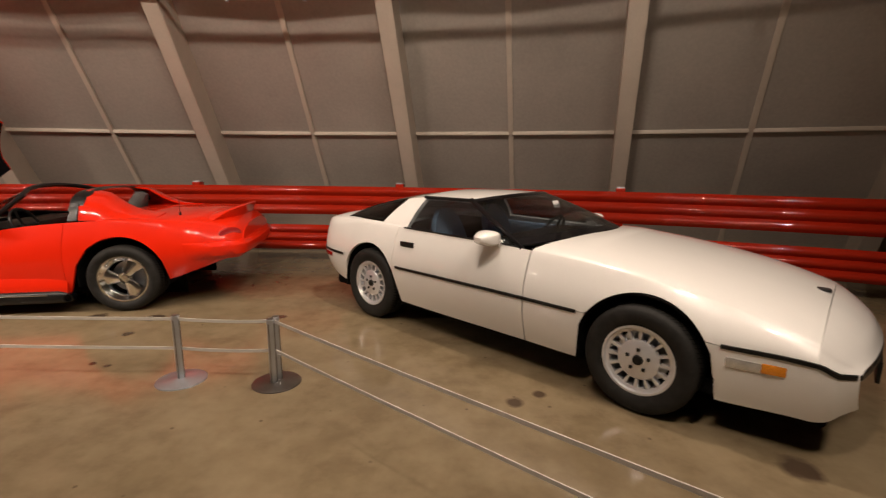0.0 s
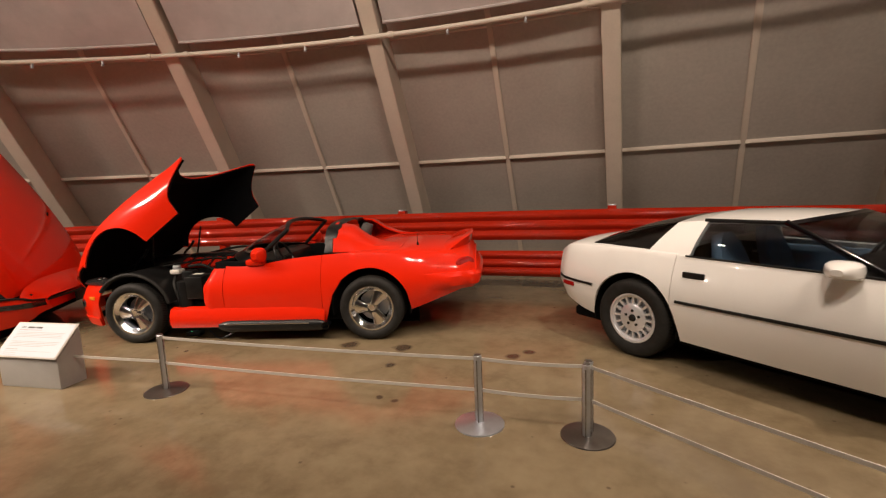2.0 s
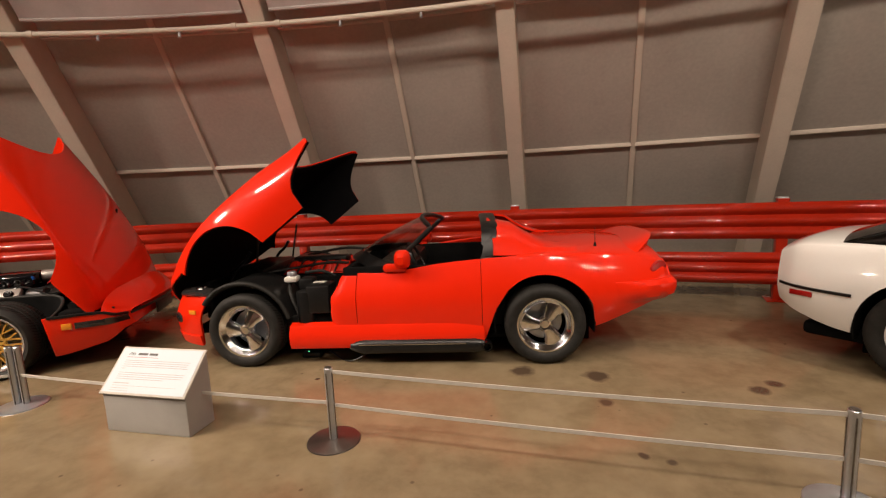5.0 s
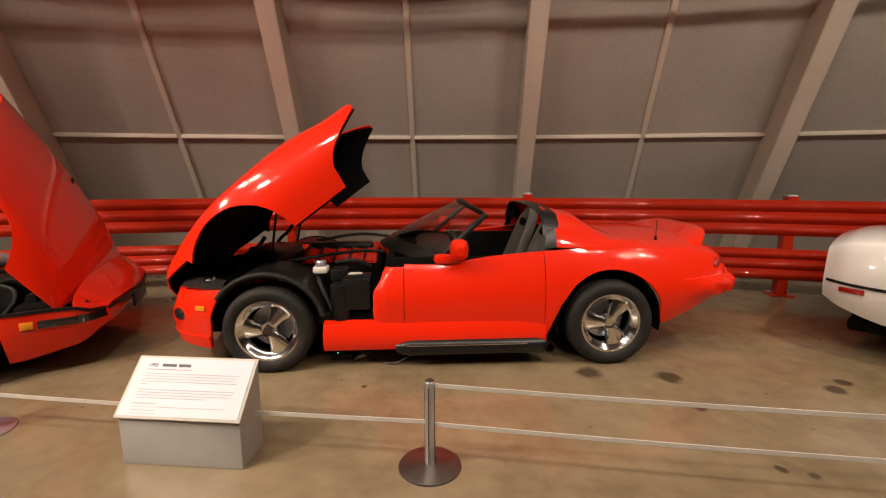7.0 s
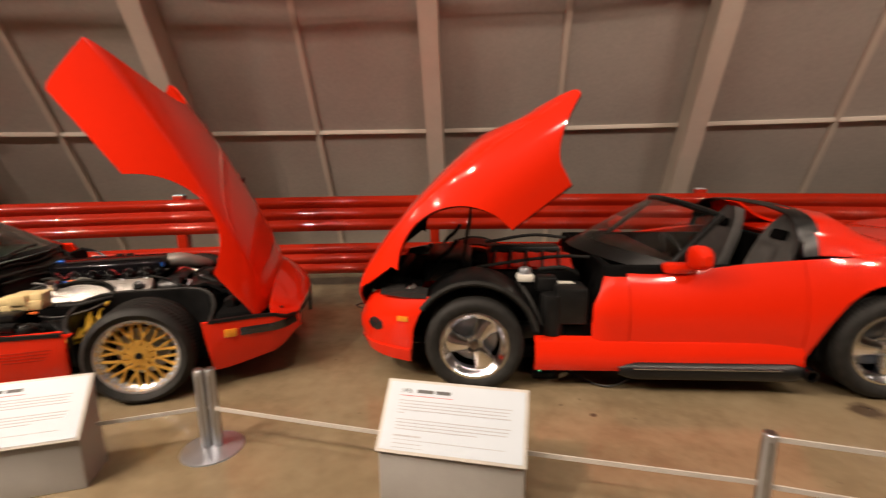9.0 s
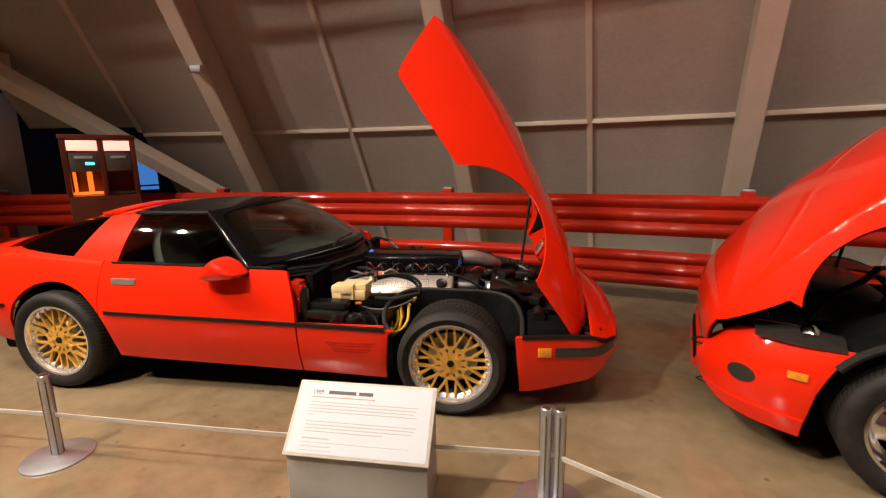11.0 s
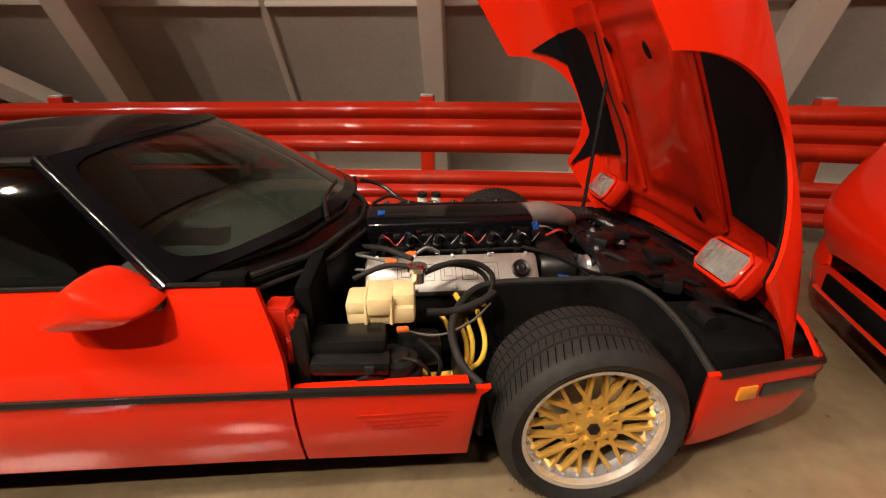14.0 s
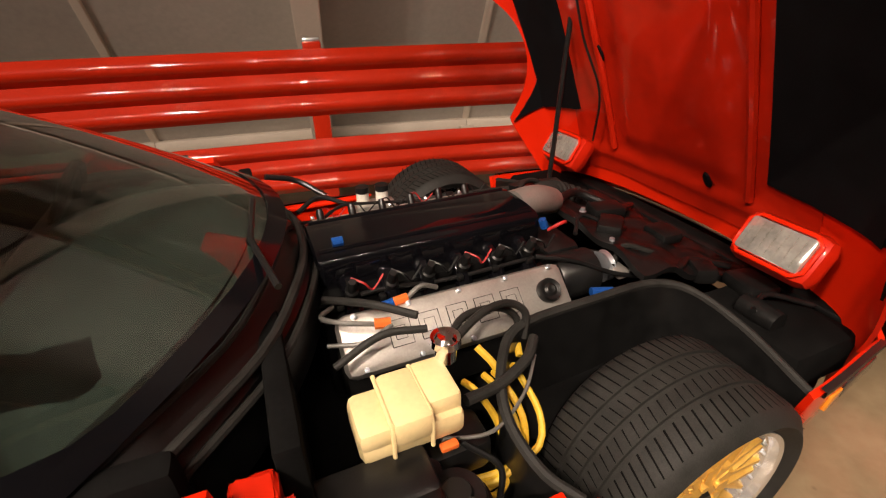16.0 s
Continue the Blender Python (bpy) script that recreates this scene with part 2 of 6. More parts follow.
def floor_material():
    m = mat("floor_concrete", (0.235, 0.182, 0.108), 0.14, 0, 0.2, 0.55, 7, 0.06, 0, 0.05, second=(0.140, 0.104, 0.060), dist=0.003, spec=0.48)
    nt = m.node_tree
    b = nt.nodes["Principled BSDF"]
    old = b.inputs["Base Color"].links[0].from_socket
    tc = nt.nodes.new("ShaderNodeTexCoord")
    wob = node(nt, "ShaderNodeTexNoise", Scale=9.0, Detail=4.0)
    nt.links.new(tc.outputs["Object"], wob.inputs["Vector"])
    mask = None
    # old oil drips and scuffs, each at its own place: x, y, size
    for x, y, r in SPOTS_OIL:
        dist = nt.nodes.new("ShaderNodeVectorMath")
        dist.operation = "DISTANCE"
        dist.inputs[1].default_value = (x, y, 0)
        nt.links.new(tc.outputs["Object"], dist.inputs[0])
        ad = nt.nodes.new("ShaderNodeMath")
        ad.operation = "MULTIPLY_ADD"
        ad.inputs[1].default_value, ad.inputs[2].default_value = 1.1 * r, -0.55 * r
        nt.links.new(wob.outputs["Fac"], ad.inputs[0])
        sm = nt.nodes.new("ShaderNodeMath")
        nt.links.new(dist.outputs["Value"], sm.inputs[0])
        nt.links.new(ad.outputs[0], sm.inputs[1])
        mr = nt.nodes.new("ShaderNodeMapRange")
        mr.inputs["From Min"].default_value, mr.inputs["From Max"].default_value = r * 0.6, r * 1.1
        mr.inputs["To Min"].default_value, mr.inputs["To Max"].default_value = 1, 0
        nt.links.new(sm.outputs[0], mr.inputs["Value"])
        if mask is None:
            mask = mr.outputs[0]
        else:
            mx = nt.nodes.new("ShaderNodeMath")
            mx.operation = "MAXIMUM"
            nt.links.new(mask, mx.inputs[0])
            nt.links.new(mr.outputs[0], mx.inputs[1])
            mask = mx.outputs[0]
    # fine dark specks
    vor = node(nt, "ShaderNodeTexVoronoi", Scale=5.0)
    nt.links.new(tc.outputs["Object"], vor.inputs["Vector"])
    sp = nt.nodes.new("ShaderNodeMapRange")
    sp.inputs["From Min"].default_value, sp.inputs["From Max"].default_value = 0.03, 0.07
    sp.inputs["To Min"].default_value, sp.inputs["To Max"].default_value = 0.7, 0
    nt.links.new(vor.outputs["Distance"], sp.inputs["Value"])
    mx = nt.nodes.new("ShaderNodeMath")
    mx.operation = "MAXIMUM"
    nt.links.new(mask, mx.inputs[0])
    nt.links.new(sp.outputs[0], mx.inputs[1])
    # worn, patchy second tone
    pat = node(nt, "ShaderNodeTexNoise", Scale=2.2, Detail=9.0, Roughness=0.72)
    nt.links.new(tc.outputs["Object"], pat.inputs["Vector"])
    pr = nt.nodes.new("ShaderNodeMapRange")
    pr.inputs["From Min"].default_value, pr.inputs["From Max"].default_value = 0.42, 0.62
    pr.inputs["To Min"].default_value, pr.inputs["To Max"].default_value = 0.0, 0.45
    nt.links.new(pat.outputs["Fac"], pr.inputs["Value"])
    c1 = nt.nodes.new("ShaderNodeMix")
    c1.data_type = "RGBA"
    c1.inputs[7].default_value = (0.27, 0.212, 0.132, 1)
    nt.links.new(pr.outputs[0], c1.inputs[0])
    nt.links.new(old, c1.inputs[6])
    c2 = nt.nodes.new("ShaderNodeMix")
    c2.data_type = "RGBA"
    c2.inputs[7].default_value = (0.075, 0.052, 0.034, 1)
    nt.links.new(mx.outputs[0], c2.inputs[0])
    nt.links.new(c1.outputs[2], c2.inputs[6])
    nt.links.new(c2.outputs[2], b.inputs["Base Color"])
    return m


SPOTS_OIL = [(-2.18, 4.59, 0.1), (-1.64, 4.64, 0.1), (-1.56, 4.23, 0.05), (-0.61, 4.67, 0.07), (-0.49, 4.79, 0.06), (-1.37, 3.67, 0.03), (-1.24, 3.65, 0.03), (-1.38, 3.68, 0.025), (-1.24, 3.65, 0.02), (-2.21, 4.59, 0.07), (-1.65, 4.66, 0.07), (1.60, 3.46, 0.06), (1.76, 3.58, 0.05), (2.93, 2.98, 0.1), (-3.68, 4.06, 0.02)]
bm = bmesh.new()
bmesh.ops.create_circle(bm, cap_ends=True, segments=96, radius=24)
bmesh.ops.translate(bm, verts=bm.verts, vec=(AX, AY, 0))
tagged(finish("floor", bm, floor_material(), smooth=False), "polished tan concrete floor with oil stains and gloss", "floor", kind="structure")

bm = bmesh.new()
zs = (-0.05, 1.0, 2.0, 2.7, 3.5, 6.0, 9.0, 13.0)
al = [FIRST + STEP / 2 * k for k in range(-36, 38)]
vs = [[bm.verts.new(dome(a, r_sheet(z), z)) for a in al] for z in zs]
for i in range(len(zs) - 1):
    for j in range(len(al) - 1):
        if not in_opening((al[j] + al[j + 1]) / 2, (zs[i] + zs[i + 1]) / 2):
            bm.faces.new((vs[i][j], vs[i][j + 1], vs[i + 1][j + 1], vs[i + 1][j]))
tagged(finish("wall_dome", thick(bm, 0.05), WALL_SHEET, smooth=False), "sloping grey-brown metal cladding of the cone-shaped hall", "wall", kind="structure")
# flat lid out of view, added so only the spots light the hall
bm = bmesh.new()
bmesh.ops.create_circle(bm, cap_ends=True, segments=72, radius=11)
bmesh.ops.translate(bm, verts=bm.verts, vec=(AX, AY, 12.2))
tagged(finish("ceiling", thick(bm, 0.1), WALL_SHEET, smooth=False), "unseen flat disc added to close the dome against outside light", "ceiling", kind="structure")


def rib(name, ang, rf, half, deep, z0, z1, material, label):
    """A box beam that leans with the cone."""
    t = Vector((math.cos(radians(ang)), -math.sin(radians(ang)), 0))
    rows = []
    for z in (z0, z1):
        f = dome(ang, rf(z), z)
        b = dome(ang, rf(z) + deep, z)
        rows.append([f - t * half, f + t * half, b + t * half, b - t * half])
    bm = grid(rows, None, True)
    bmesh.ops.holes_fill(bm, edges=bm.edges)
    bmesh.ops.bevel(bm, geom=bm.edges[:], offset=0.008, segments=2, affect="EDGES")
    return tagged(finish(name, bm, material), label, "beam", kind="structure")


for k in range(-8, 6):
    a = FIRST + STEP * k
    shut = not in_opening(a, 1.0)
    rib("trim_rib", a, r_major, 0.10, 0.60, 0.0 if shut else 2.6, 9.0, STEEL_PAINT, "wide painted steel rib leaning with the wall")
    rib("trim_stud", a + STEP / 2, r_minor, 0.035, 0.12, 0.0 if not in_opening(a + STEP / 2, 1.0) else 1.9, 9.0, STEEL_PAINT, "slim painted steel stud leaning with the wall")
    for z in (1.865, 3.42, 5.0, 6.9):
        for h in (0, 1):
            a0, a1 = a + STEP / 2 * h, a + STEP / 2 * (h + 1)
            if in_opening((a0 + a1) / 2, z):
                continue
            e0, e1 = dome(a0, r_minor(z) + 0.03, z), dome(a1, r_minor(z) + 0.03, z)
            mid = (e0 + e1) / 2
            d = (e1 - e0)
            turn = Matrix.Rotation(math.atan2(d.y, d.x), 4, "Z")
            tagged(finish("trim_girt", box((d.length - 0.05, 0.07, 0.05), mid, 0.006, turn=turn), STEEL_PAINT), "thin painted steel girt between the ribs", "beam", kind="structure")


# base channel and foot plates along the wall
for k in range(-12, 8):
    a0, a1 = FIRST + STEP / 2 * k, FIRST + STEP / 2 * (k + 1)
    if in_opening((a0 + a1) / 2, 0.1):
        continue
    e0, e1 = dome(a0, r_minor(0.08) - 0.02, 0.05), dome(a1, r_minor(0.08) - 0.02, 0.05)
    d = e1 - e0
    turn = Matrix.Rotation(math.atan2(d.y, d.x), 4, "Z")
    tagged(finish("baseboard", box((d.length - 0.01, 0.09, 0.10), (e0 + e1) / 2, 0.008, turn=turn), STEEL_PAINT), "low painted steel channel at the foot of the wall", "baseboard", kind="structure")
    tagged(finish("trim_foot", box((0.16, 0.20, 0.03), e0 + Vector((0, 0, -0.035)) - Vector((math.sin(radians(a0)), math.cos(radians(a0)), 0)) * 0.12, 0.006, turn=Matrix.Rotation(-radians(a0), 4, "Z")), STEEL_PAINT), "bolted steel foot plate of a wall stud", "foot plate", kind="structure")


# ---- guard rail ----
def wave(z0, z1, humps):
    """Section of a corrugated barrier: (out, z)."""
    pts = []
    n = humps * 8
    for i in range(n + 1):
        u = i / n
        pts.append((0.045 * (0.5 - 0.5 * math.cos(2 * math.pi * humps * u)) ** 0.6, z0 + (z1 - z0) * u))
    return pts


def rail_bay(k):
    a0, a1 = FIRST + STEP * k, FIRST + STEP * (k + 1)
    m = pose(*dome(a0, 17.0, 0))
    rail = thing("guard_rail", m, "glossy red corrugated steel barrier bay along the wall", "guard rail", "barrier round the dome")
    for z0, z1 in ((0.70, 1.10), (0.19, 0.55)):
        rows = []
        for i in range(9):
            a = a0 + (a1 - a0) * i / 8
            rows.append([dome(a, 16.93 - o, z) - m.translation for o, z in wave(z0, z1, 3)])
        part("beam", thick(grid(rows), 0.006), RAIL_RED, rail)
    t = Matrix.Rotation(-radians(a0), 4, "Z")
    part("post", box((0.11, 0.14, 1.14), (0, 0, 0.57), 0.01, turn=t), RAIL_RED, rail)
    part("cap", box((0.10, 0.10, 0.015), (0, 0, 1.147), 0.004, turn=t), STEEL, rail)
    part("foot", box((0.24, 0.24, 0.015), (0, 0, 0.0085), 0.004, turn=t), RAIL_RED, rail)


for k in range(-6, 3):
    rail_bay(k)


# ---- cars: shared builders ----
def arch(x, centre, radius, wheel_z=0.33):
    d = x - centre
    return wheel_z + math.sqrt(radius * radius - d * d) if abs(d) < radius else -1.0


class Shape:
    """The lines of a car's body, along x (front axle at 0, forward is plus)."""

    def __init__(self, ztop, zsh, wsh, zc, wc, zb, arches):
        self.ztop, self.zsh, self.wsh, self.zc, self.wc, self.zb = (line(t) for t in (ztop, zsh, wsh, zc, wc, zb))
        self.arches = arches

    def low(self, x):
        return max([self.zb(x)] + [arch(x, c, r, z) for c, r, z in self.arches])

    def y(self, x, z):
        zc, wc = self.zc(x), self.wc(x)
        if z < zc:
            u = min(1.3, (zc - z) / max(0.05, zc - self.zb(x)))
            return wc - 0.06 * u * u
        u = min(1.0, (z - zc) / max(0.02, self.zsh(x) - zc))
        return wc - (wc - self.wsh(x)) * u ** 1.7

    def side(self, x, z0, z1, n=8):
        z0, z1 = min(z0, z1), z1
        return [(x, self.y(x, z0 + (z1 - z0) * i / n), z0 + (z1 - z0) * i / n) for i in range(n + 1)]

    def over(self, x, n=10):
        """From the shoulder to the middle of the top."""
        w, zs, zt = self.wsh(x), self.zsh(x), self.ztop(x)
        out = []
        for i in range(1, n + 1):
            a = math.pi / 2 * i / n
            out.append((x, w * math.cos(a) ** 0.9, zs + (zt - zs) * math.sin(a) ** 1.25))
        return out


def spread(x0, x1, step=0.03):
    n = max(2, int(abs(x1 - x0) / step))
    return [x0 + (x1 - x0) * i / n for i in range(n + 1)]


def mirror_row(half):
    return half + [(x, -y, z) for x, y, z in half[-2::-1]]


def upper_skin(s, xs, z_from=None):
    rows = []
    for x in xs:
        z0 = min(max(s.low(x), z_from(x) if z_from else -1), s.zsh(x))
        rows.append(mirror_row(s.side(x, z0, s.zsh(x)) + s.over(x)))
    return grid(rows)


def scuttle(bm, x0, x1, deep, wide=0.80):
    """Draws the rear edge of a bonnet forward in the middle, round the foot of the screen."""
    for v in bm.verts:
        if v.co.x < x0:
            v.co.x += (x0 - v.co.x) / (x0 - x1) * deep * max(0.0, 1 - (v.co.y / wide) ** 2)
    return bm


def lower_skin(s, xs, sign, z_to=None, bm=None):
    rows = []
    for x in xs:
        z1 = z_to(x) if z_to else s.zc(x)
        z0 = min(s.low(x), z1)
        rows.append([(a, sign * b, c) for a, b, c in s.side(x, z0, z1, 6)])
    return grid(rows, bm)


def arc(xc, zc, xe, ye, ze, n=16):
    out = []
    for i in range(n + 1):
        u = -1 + 2 * i / n
        out.append(Vector((xc + (xe - xc) * u * u, ye * u, zc + (ze - zc) * abs(u) ** 2.2)))
    return out


def patch(a, b, n=10, bulge=0.0, up=(0, 0, 1)):
    rows = []
    for i in range(n + 1):
        u = i / n
        rows.append([p.lerp(q, u) + Vector(up) * bulge * 4 * u * (1 - u) for p, q in zip(a, b)])
    return grid(rows)


def quad_strip(a, b, n=6, bow=0.0):
    """A skin between two lines of points; bow pushes its middle out in y."""
    rows = []
    for i in range(n + 1):
        u = i / n
        rows.append([Vector(p).lerp(Vector(q), u) + Vector((0, math.copysign(bow * 4 * u * (1 - u), p[1]), 0)) for p, q in zip(a, b)])
    return grid(rows)


def flip(pts):
    return [(x, -y, z) for x, y, z in pts]


def pod(length, width, height, at, taper=0.6):
    """A rounded mirror housing, long across the car."""
    rows = []
    for i in range(9):
        u = i / 8
        r = max(0.02, math.sin(math.pi * (0.06 + 0.88 * u)) ** 0.5) * (1 - (1 - taper) * u)
        ring = []
        for k in range(14):
            a = 2 * math.pi * k / 14
            c, s = math.cos(a), math.sin(a)
            ring.append((at[0] + length / 2 * r * math.copysign(abs(c) ** 0.7, c), at[1] + width * u, at[2] + height / 2 * r * math.copysign(abs(s) ** 0.7, s)))
        rows.append(ring)
    bm = grid(rows, None, True)
    bmesh.ops.holes_fill(bm, edges=bm.edges)
    return bm


def tyre(parent, radius, width, rim, tread=True):
    h = width / 2
    prof = [(rim, -h * 0.80), (rim + 0.012, -h * 0.92), (rim + (radius - rim) * 0.5, -h * 1.02), (radius - 0.028, -h * 0.97), (radius - 0.008, -h * 0.86), (radius, -h * 0.70)]
    for k in (-0.36, 0.0, 0.36):
        prof += [(radius, h * (k - 0.045)), (radius - 0.008, h * (k - 0.035)), (radius - 0.008, h * (k + 0.035)), (radius, h * (k + 0.045))]
    prof += [(r, -a) for r, a in prof[5::-1]]
    t = part("tyre", lathe(prof, 72), RUBBER, parent, angle=50)
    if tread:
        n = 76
        # flat black faces just above the tread paint the shade inside its cuts
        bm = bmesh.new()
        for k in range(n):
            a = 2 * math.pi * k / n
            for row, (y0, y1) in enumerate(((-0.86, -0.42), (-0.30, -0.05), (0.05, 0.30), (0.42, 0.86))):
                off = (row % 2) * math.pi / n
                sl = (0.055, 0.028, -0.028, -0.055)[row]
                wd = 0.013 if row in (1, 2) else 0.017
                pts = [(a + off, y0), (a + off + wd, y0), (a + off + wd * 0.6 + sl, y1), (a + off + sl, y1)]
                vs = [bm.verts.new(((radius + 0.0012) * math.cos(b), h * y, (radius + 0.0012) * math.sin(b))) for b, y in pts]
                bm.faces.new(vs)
        part("tread_cut_shade", bm, BLACK_MATT, t, smooth=False)
    return t


def barrel(parent, rim, h, material, face):
    """Rim with a rolled lip and a dark well behind."""
    prof = [(rim + 0.006, h * 0.80), (rim + 0.004, h * 0.88), (rim - 0.008, h * 0.88), (rim - 0.014, h * 0.78), (rim - 0.022, face), (rim - 0.03, face - 0.02), (rim - 0.03, -h * 0.8), (rim, -h * 0.8)]
    part("rim", lathe(prof, 56), material, parent)
    part("brake_disc", lathe([(0.02, face - 0.06), (0.15, face - 0.06), (0.15, face - 0.09), (0.02, face - 0.09)], 32), STEEL, parent)
    part("wheel_back", lathe([(0.0, face - 0.12), (rim - 0.03, face - 0.12), (rim - 0.03, face - 0.125)], 32), BLACK_MATT, parent)


def ring_parts(name, n, fn, material, parent, smooth=True, angle=35):
    """Repeats round a wheel, each a part of its own."""
    for k in range(n):
        b = bmesh.new()
        fn(b, 2 * math.pi * k / n)
        part(name, b, material, parent, "", smooth, angle)


def spoke(bm, a0, r0, a1, r1, w0, w1, y, d):
    """A bar on the wheel's face from one polar place to another."""
    p, q = Vector((r0 * math.cos(a0), 0, r0 * math.sin(a0))), Vector((r1 * math.cos(a1), 0, r1 * math.sin(a1)))
    t = (q - p).normalized()
    s = Vector((-t.z, 0, t.x))
    lo = [p - s * w0, p + s * w0, q + s * w1, q - s * w1]
    v = [bm.verts.new(c + Vector((0, y - d, 0))) for c in lo] + [bm.verts.new(c + Vector((0, y, 0))) for c in lo]
    for i in range(4):
        j = (i + 1) % 4
        bm.faces.new((v[i], v[j], v[4 + j], v[4 + i]))
    bm.faces.new(v[4:])
    bm.faces.new(v[3::-1])


def wheel(kind, parent, x, side, radius, width, rim, half, steer=0.0):
    """One wheel; its outer face points away from the car. half: where the tyre's outer face lies."""
    w = new("wheel")
    w.parent = parent
    w.matrix_local = pose(x, side * (half - width / 2), radius, 0, 0, steer + (0 if side > 0 else 180))
    w.empty_display_size = 0.05
    tyre(w, radius, width, rim)
    h = width / 2
    if kind == "turbine":
        f = h * 0.72
        barrel(w, rim, h, ALLOY, f - 0.01)
        part("face", lathe([(0.0, f + 0.006), (0.108, f + 0.006), (0.118, f), (0.118, f - 0.03)], 48), ALLOY, w)
        part("outer_ring", lathe([(0.172, f - 0.02), (0.172, f), (rim - 0.012, f + 0.006), (rim - 0.006, f - 0.03)], 56), ALLOY, w)
        ring_parts("slot_bar", 16, lambda b, a: spoke(b, a, 0.112, a, 0.178, 0.0065, 0.0105, f, 0.03), ALLOY, w, smooth=False)
        part("centre_cap", lathe([(0, f + 0.022), (0.026, f + 0.02), (0.032, f + 0.004)], 24), BLACK, w, "black centre cap")
        ring_parts("lug_nut", 5, lambda b, a: box((0.02, 0.02, 0.02), (0.062 * math.cos(a + 0.3), f + 0.008, 0.062 * math.sin(a + 0.3)), 0.005, b), BLACK, w)
    elif kind == "three_spoke":
        f = h * 0.74
        barrel(w, rim, h, CHROME, f - 0.06)
        part("outer_ring", lathe([(rim - 0.050, f - 0.045), (rim - 0.046, f - 0.022), (rim - 0.034, f - 0.012), (rim - 0.020, h * 0.80), (rim - 0.006, h * 0.875)], 56), CHROME, w)
        part("hub", lathe([(0, f), (0.03, f), (0.036, f - 0.01), (0.05, f - 0.004), (0.062, f - 0.02), (0.07, f - 0.06)], 36), CHROME, w)

        def blade(b, a):
            rows = []
            for i in range(9):
                u = i / 8
                r = 0.045 + (rim - 0.055) * u
                mid = a + 0.13 * u * u
                hw = 0.046 + 0.046 * u ** 1.3
                y = f - 0.008 - 0.02 * u
                ring = []
                for s, dy in ((-1, -0.045), (-0.96, -0.006), (-0.7, 0.006), (0, 0.012), (0.7, 0.006), (0.96, -0.006), (1, -0.045)):
                    ang = mid + s * hw / max(r, 0.06)
                    ring.append((r * math.cos(ang), y + dy, r * math.sin(ang)))
                rows.append(ring)
            grid(rows, b)
        ring_parts("spoke", 3, blade, CHROME, w, angle=50)
        ring_parts("lug_nut", 6, lambda b, a: box((0.014, 0.02, 0.014), (0.052 * math.cos(a), f + 0.002, 0.052 * math.sin(a)), 0.004, b), CHROME, w)
    else:
        f = h * 0.60
        prof = [(rim + 0.006, h * 0.80), (rim + 0.003, h * 0.90), (rim - 0.010, h * 0.88), (rim - 0.016, h * 0.74), (rim - 0.030, f + 0.012), (rim - 0.040, f), (rim - 0.042, -h * 0.8)]
        part("rim", lathe(prof, 64), LIP, w, "polished deep outer lip")
        part("wheel_back", lathe([(0.0, f - 0.10), (rim - 0.04, f - 0.10), (rim - 0.04, f - 0.105)], 32), BLACK_MATT, w)
        part("brake_disc", lathe([(0.02, f - 0.07), (0.15, f - 0.07), (0.15, f - 0.09), (0.02, f - 0.09)], 32), STEEL, w)

        def lattice(b, a):
            spoke(b, a, 0.055, a, 0.095, 0.011, 0.010, f + 0.020, 0.025)
            for s in (-1, 1):
                spoke(b, a, 0.066, a + s * 0.42, rim - 0.030, 0.0068, 0.0058, f + 0.018 + 0.001 * s, 0.025)
        ring_parts("mesh_spoke", 12, lattice, GOLD, w, smooth=False)
        part("hub", lathe([(0, f + 0.024), (0.03, f + 0.024), (0.066, f + 0.016), (0.075, f - 0.02)], 36), GOLD, w)
        part("centre_cap", lathe([(0, f + 0.034), (0.02, f + 0.033), (0.024, f + 0.022)], 6), BLACK, w, "black hexagonal centre cap")
        ring_parts("lug_nut", 5, lambda b, a: lathe([(0, f + 0.03), (0.011, f + 0.03), (0.011, f + 0.015)], 8, b, Matrix.Translation((0.05 * math.cos(a), 0, 0.05 * math.sin(a)))), GOLD, w)
        ring_parts("rivet", 26, lambda b, a: lathe([(0, f + 0.024), (0.005, f + 0.023), (0.006, f + 0.012)], 8, b, Matrix.Translation(((rim - 0.026) * math.cos(a), 0, (rim - 0.026) * math.sin(a)))), STEEL, w)
    return w


def seat(parent, x, y, cloth, z=0.28, tall=0.62, lean=18):
    s = new("seat")
    s.parent = parent
    s.matrix_local = pose(x, y, z)
    part("cushion", box((0.50, 0.46, 0.16), (0.1, 0, 0.08), 0.05), cloth, s)
    t = pose(-0.16, 0, 0.08, 0, -lean, 0)
    bm = bmesh.new()
    rows = []
    for i in range(9):
        u = i / 8
        w = (0.235 - 0.05 * u) * (1 - max(0.0, (u - 0.6) / 0.42) ** 2.2) ** 0.5
        d = 0.075 - 0.03 * u
        ring = []
        for k in range(16):
            a = 2 * math.pi * k / 16
            c, q = math.cos(a), math.sin(a)
            ring.append(t @ Vector((d * math.copysign(abs(c) ** 0.6, c) + 0.05 * abs(q) ** 3, w * math.copysign(abs(q) ** 0.6, q), tall * u)))
        rows.append(ring)
    grid(rows, bm, True)
    bmesh.ops.holes_fill(bm, edges=bm.edges)
    part("backrest", bm, cloth, s)
    return s


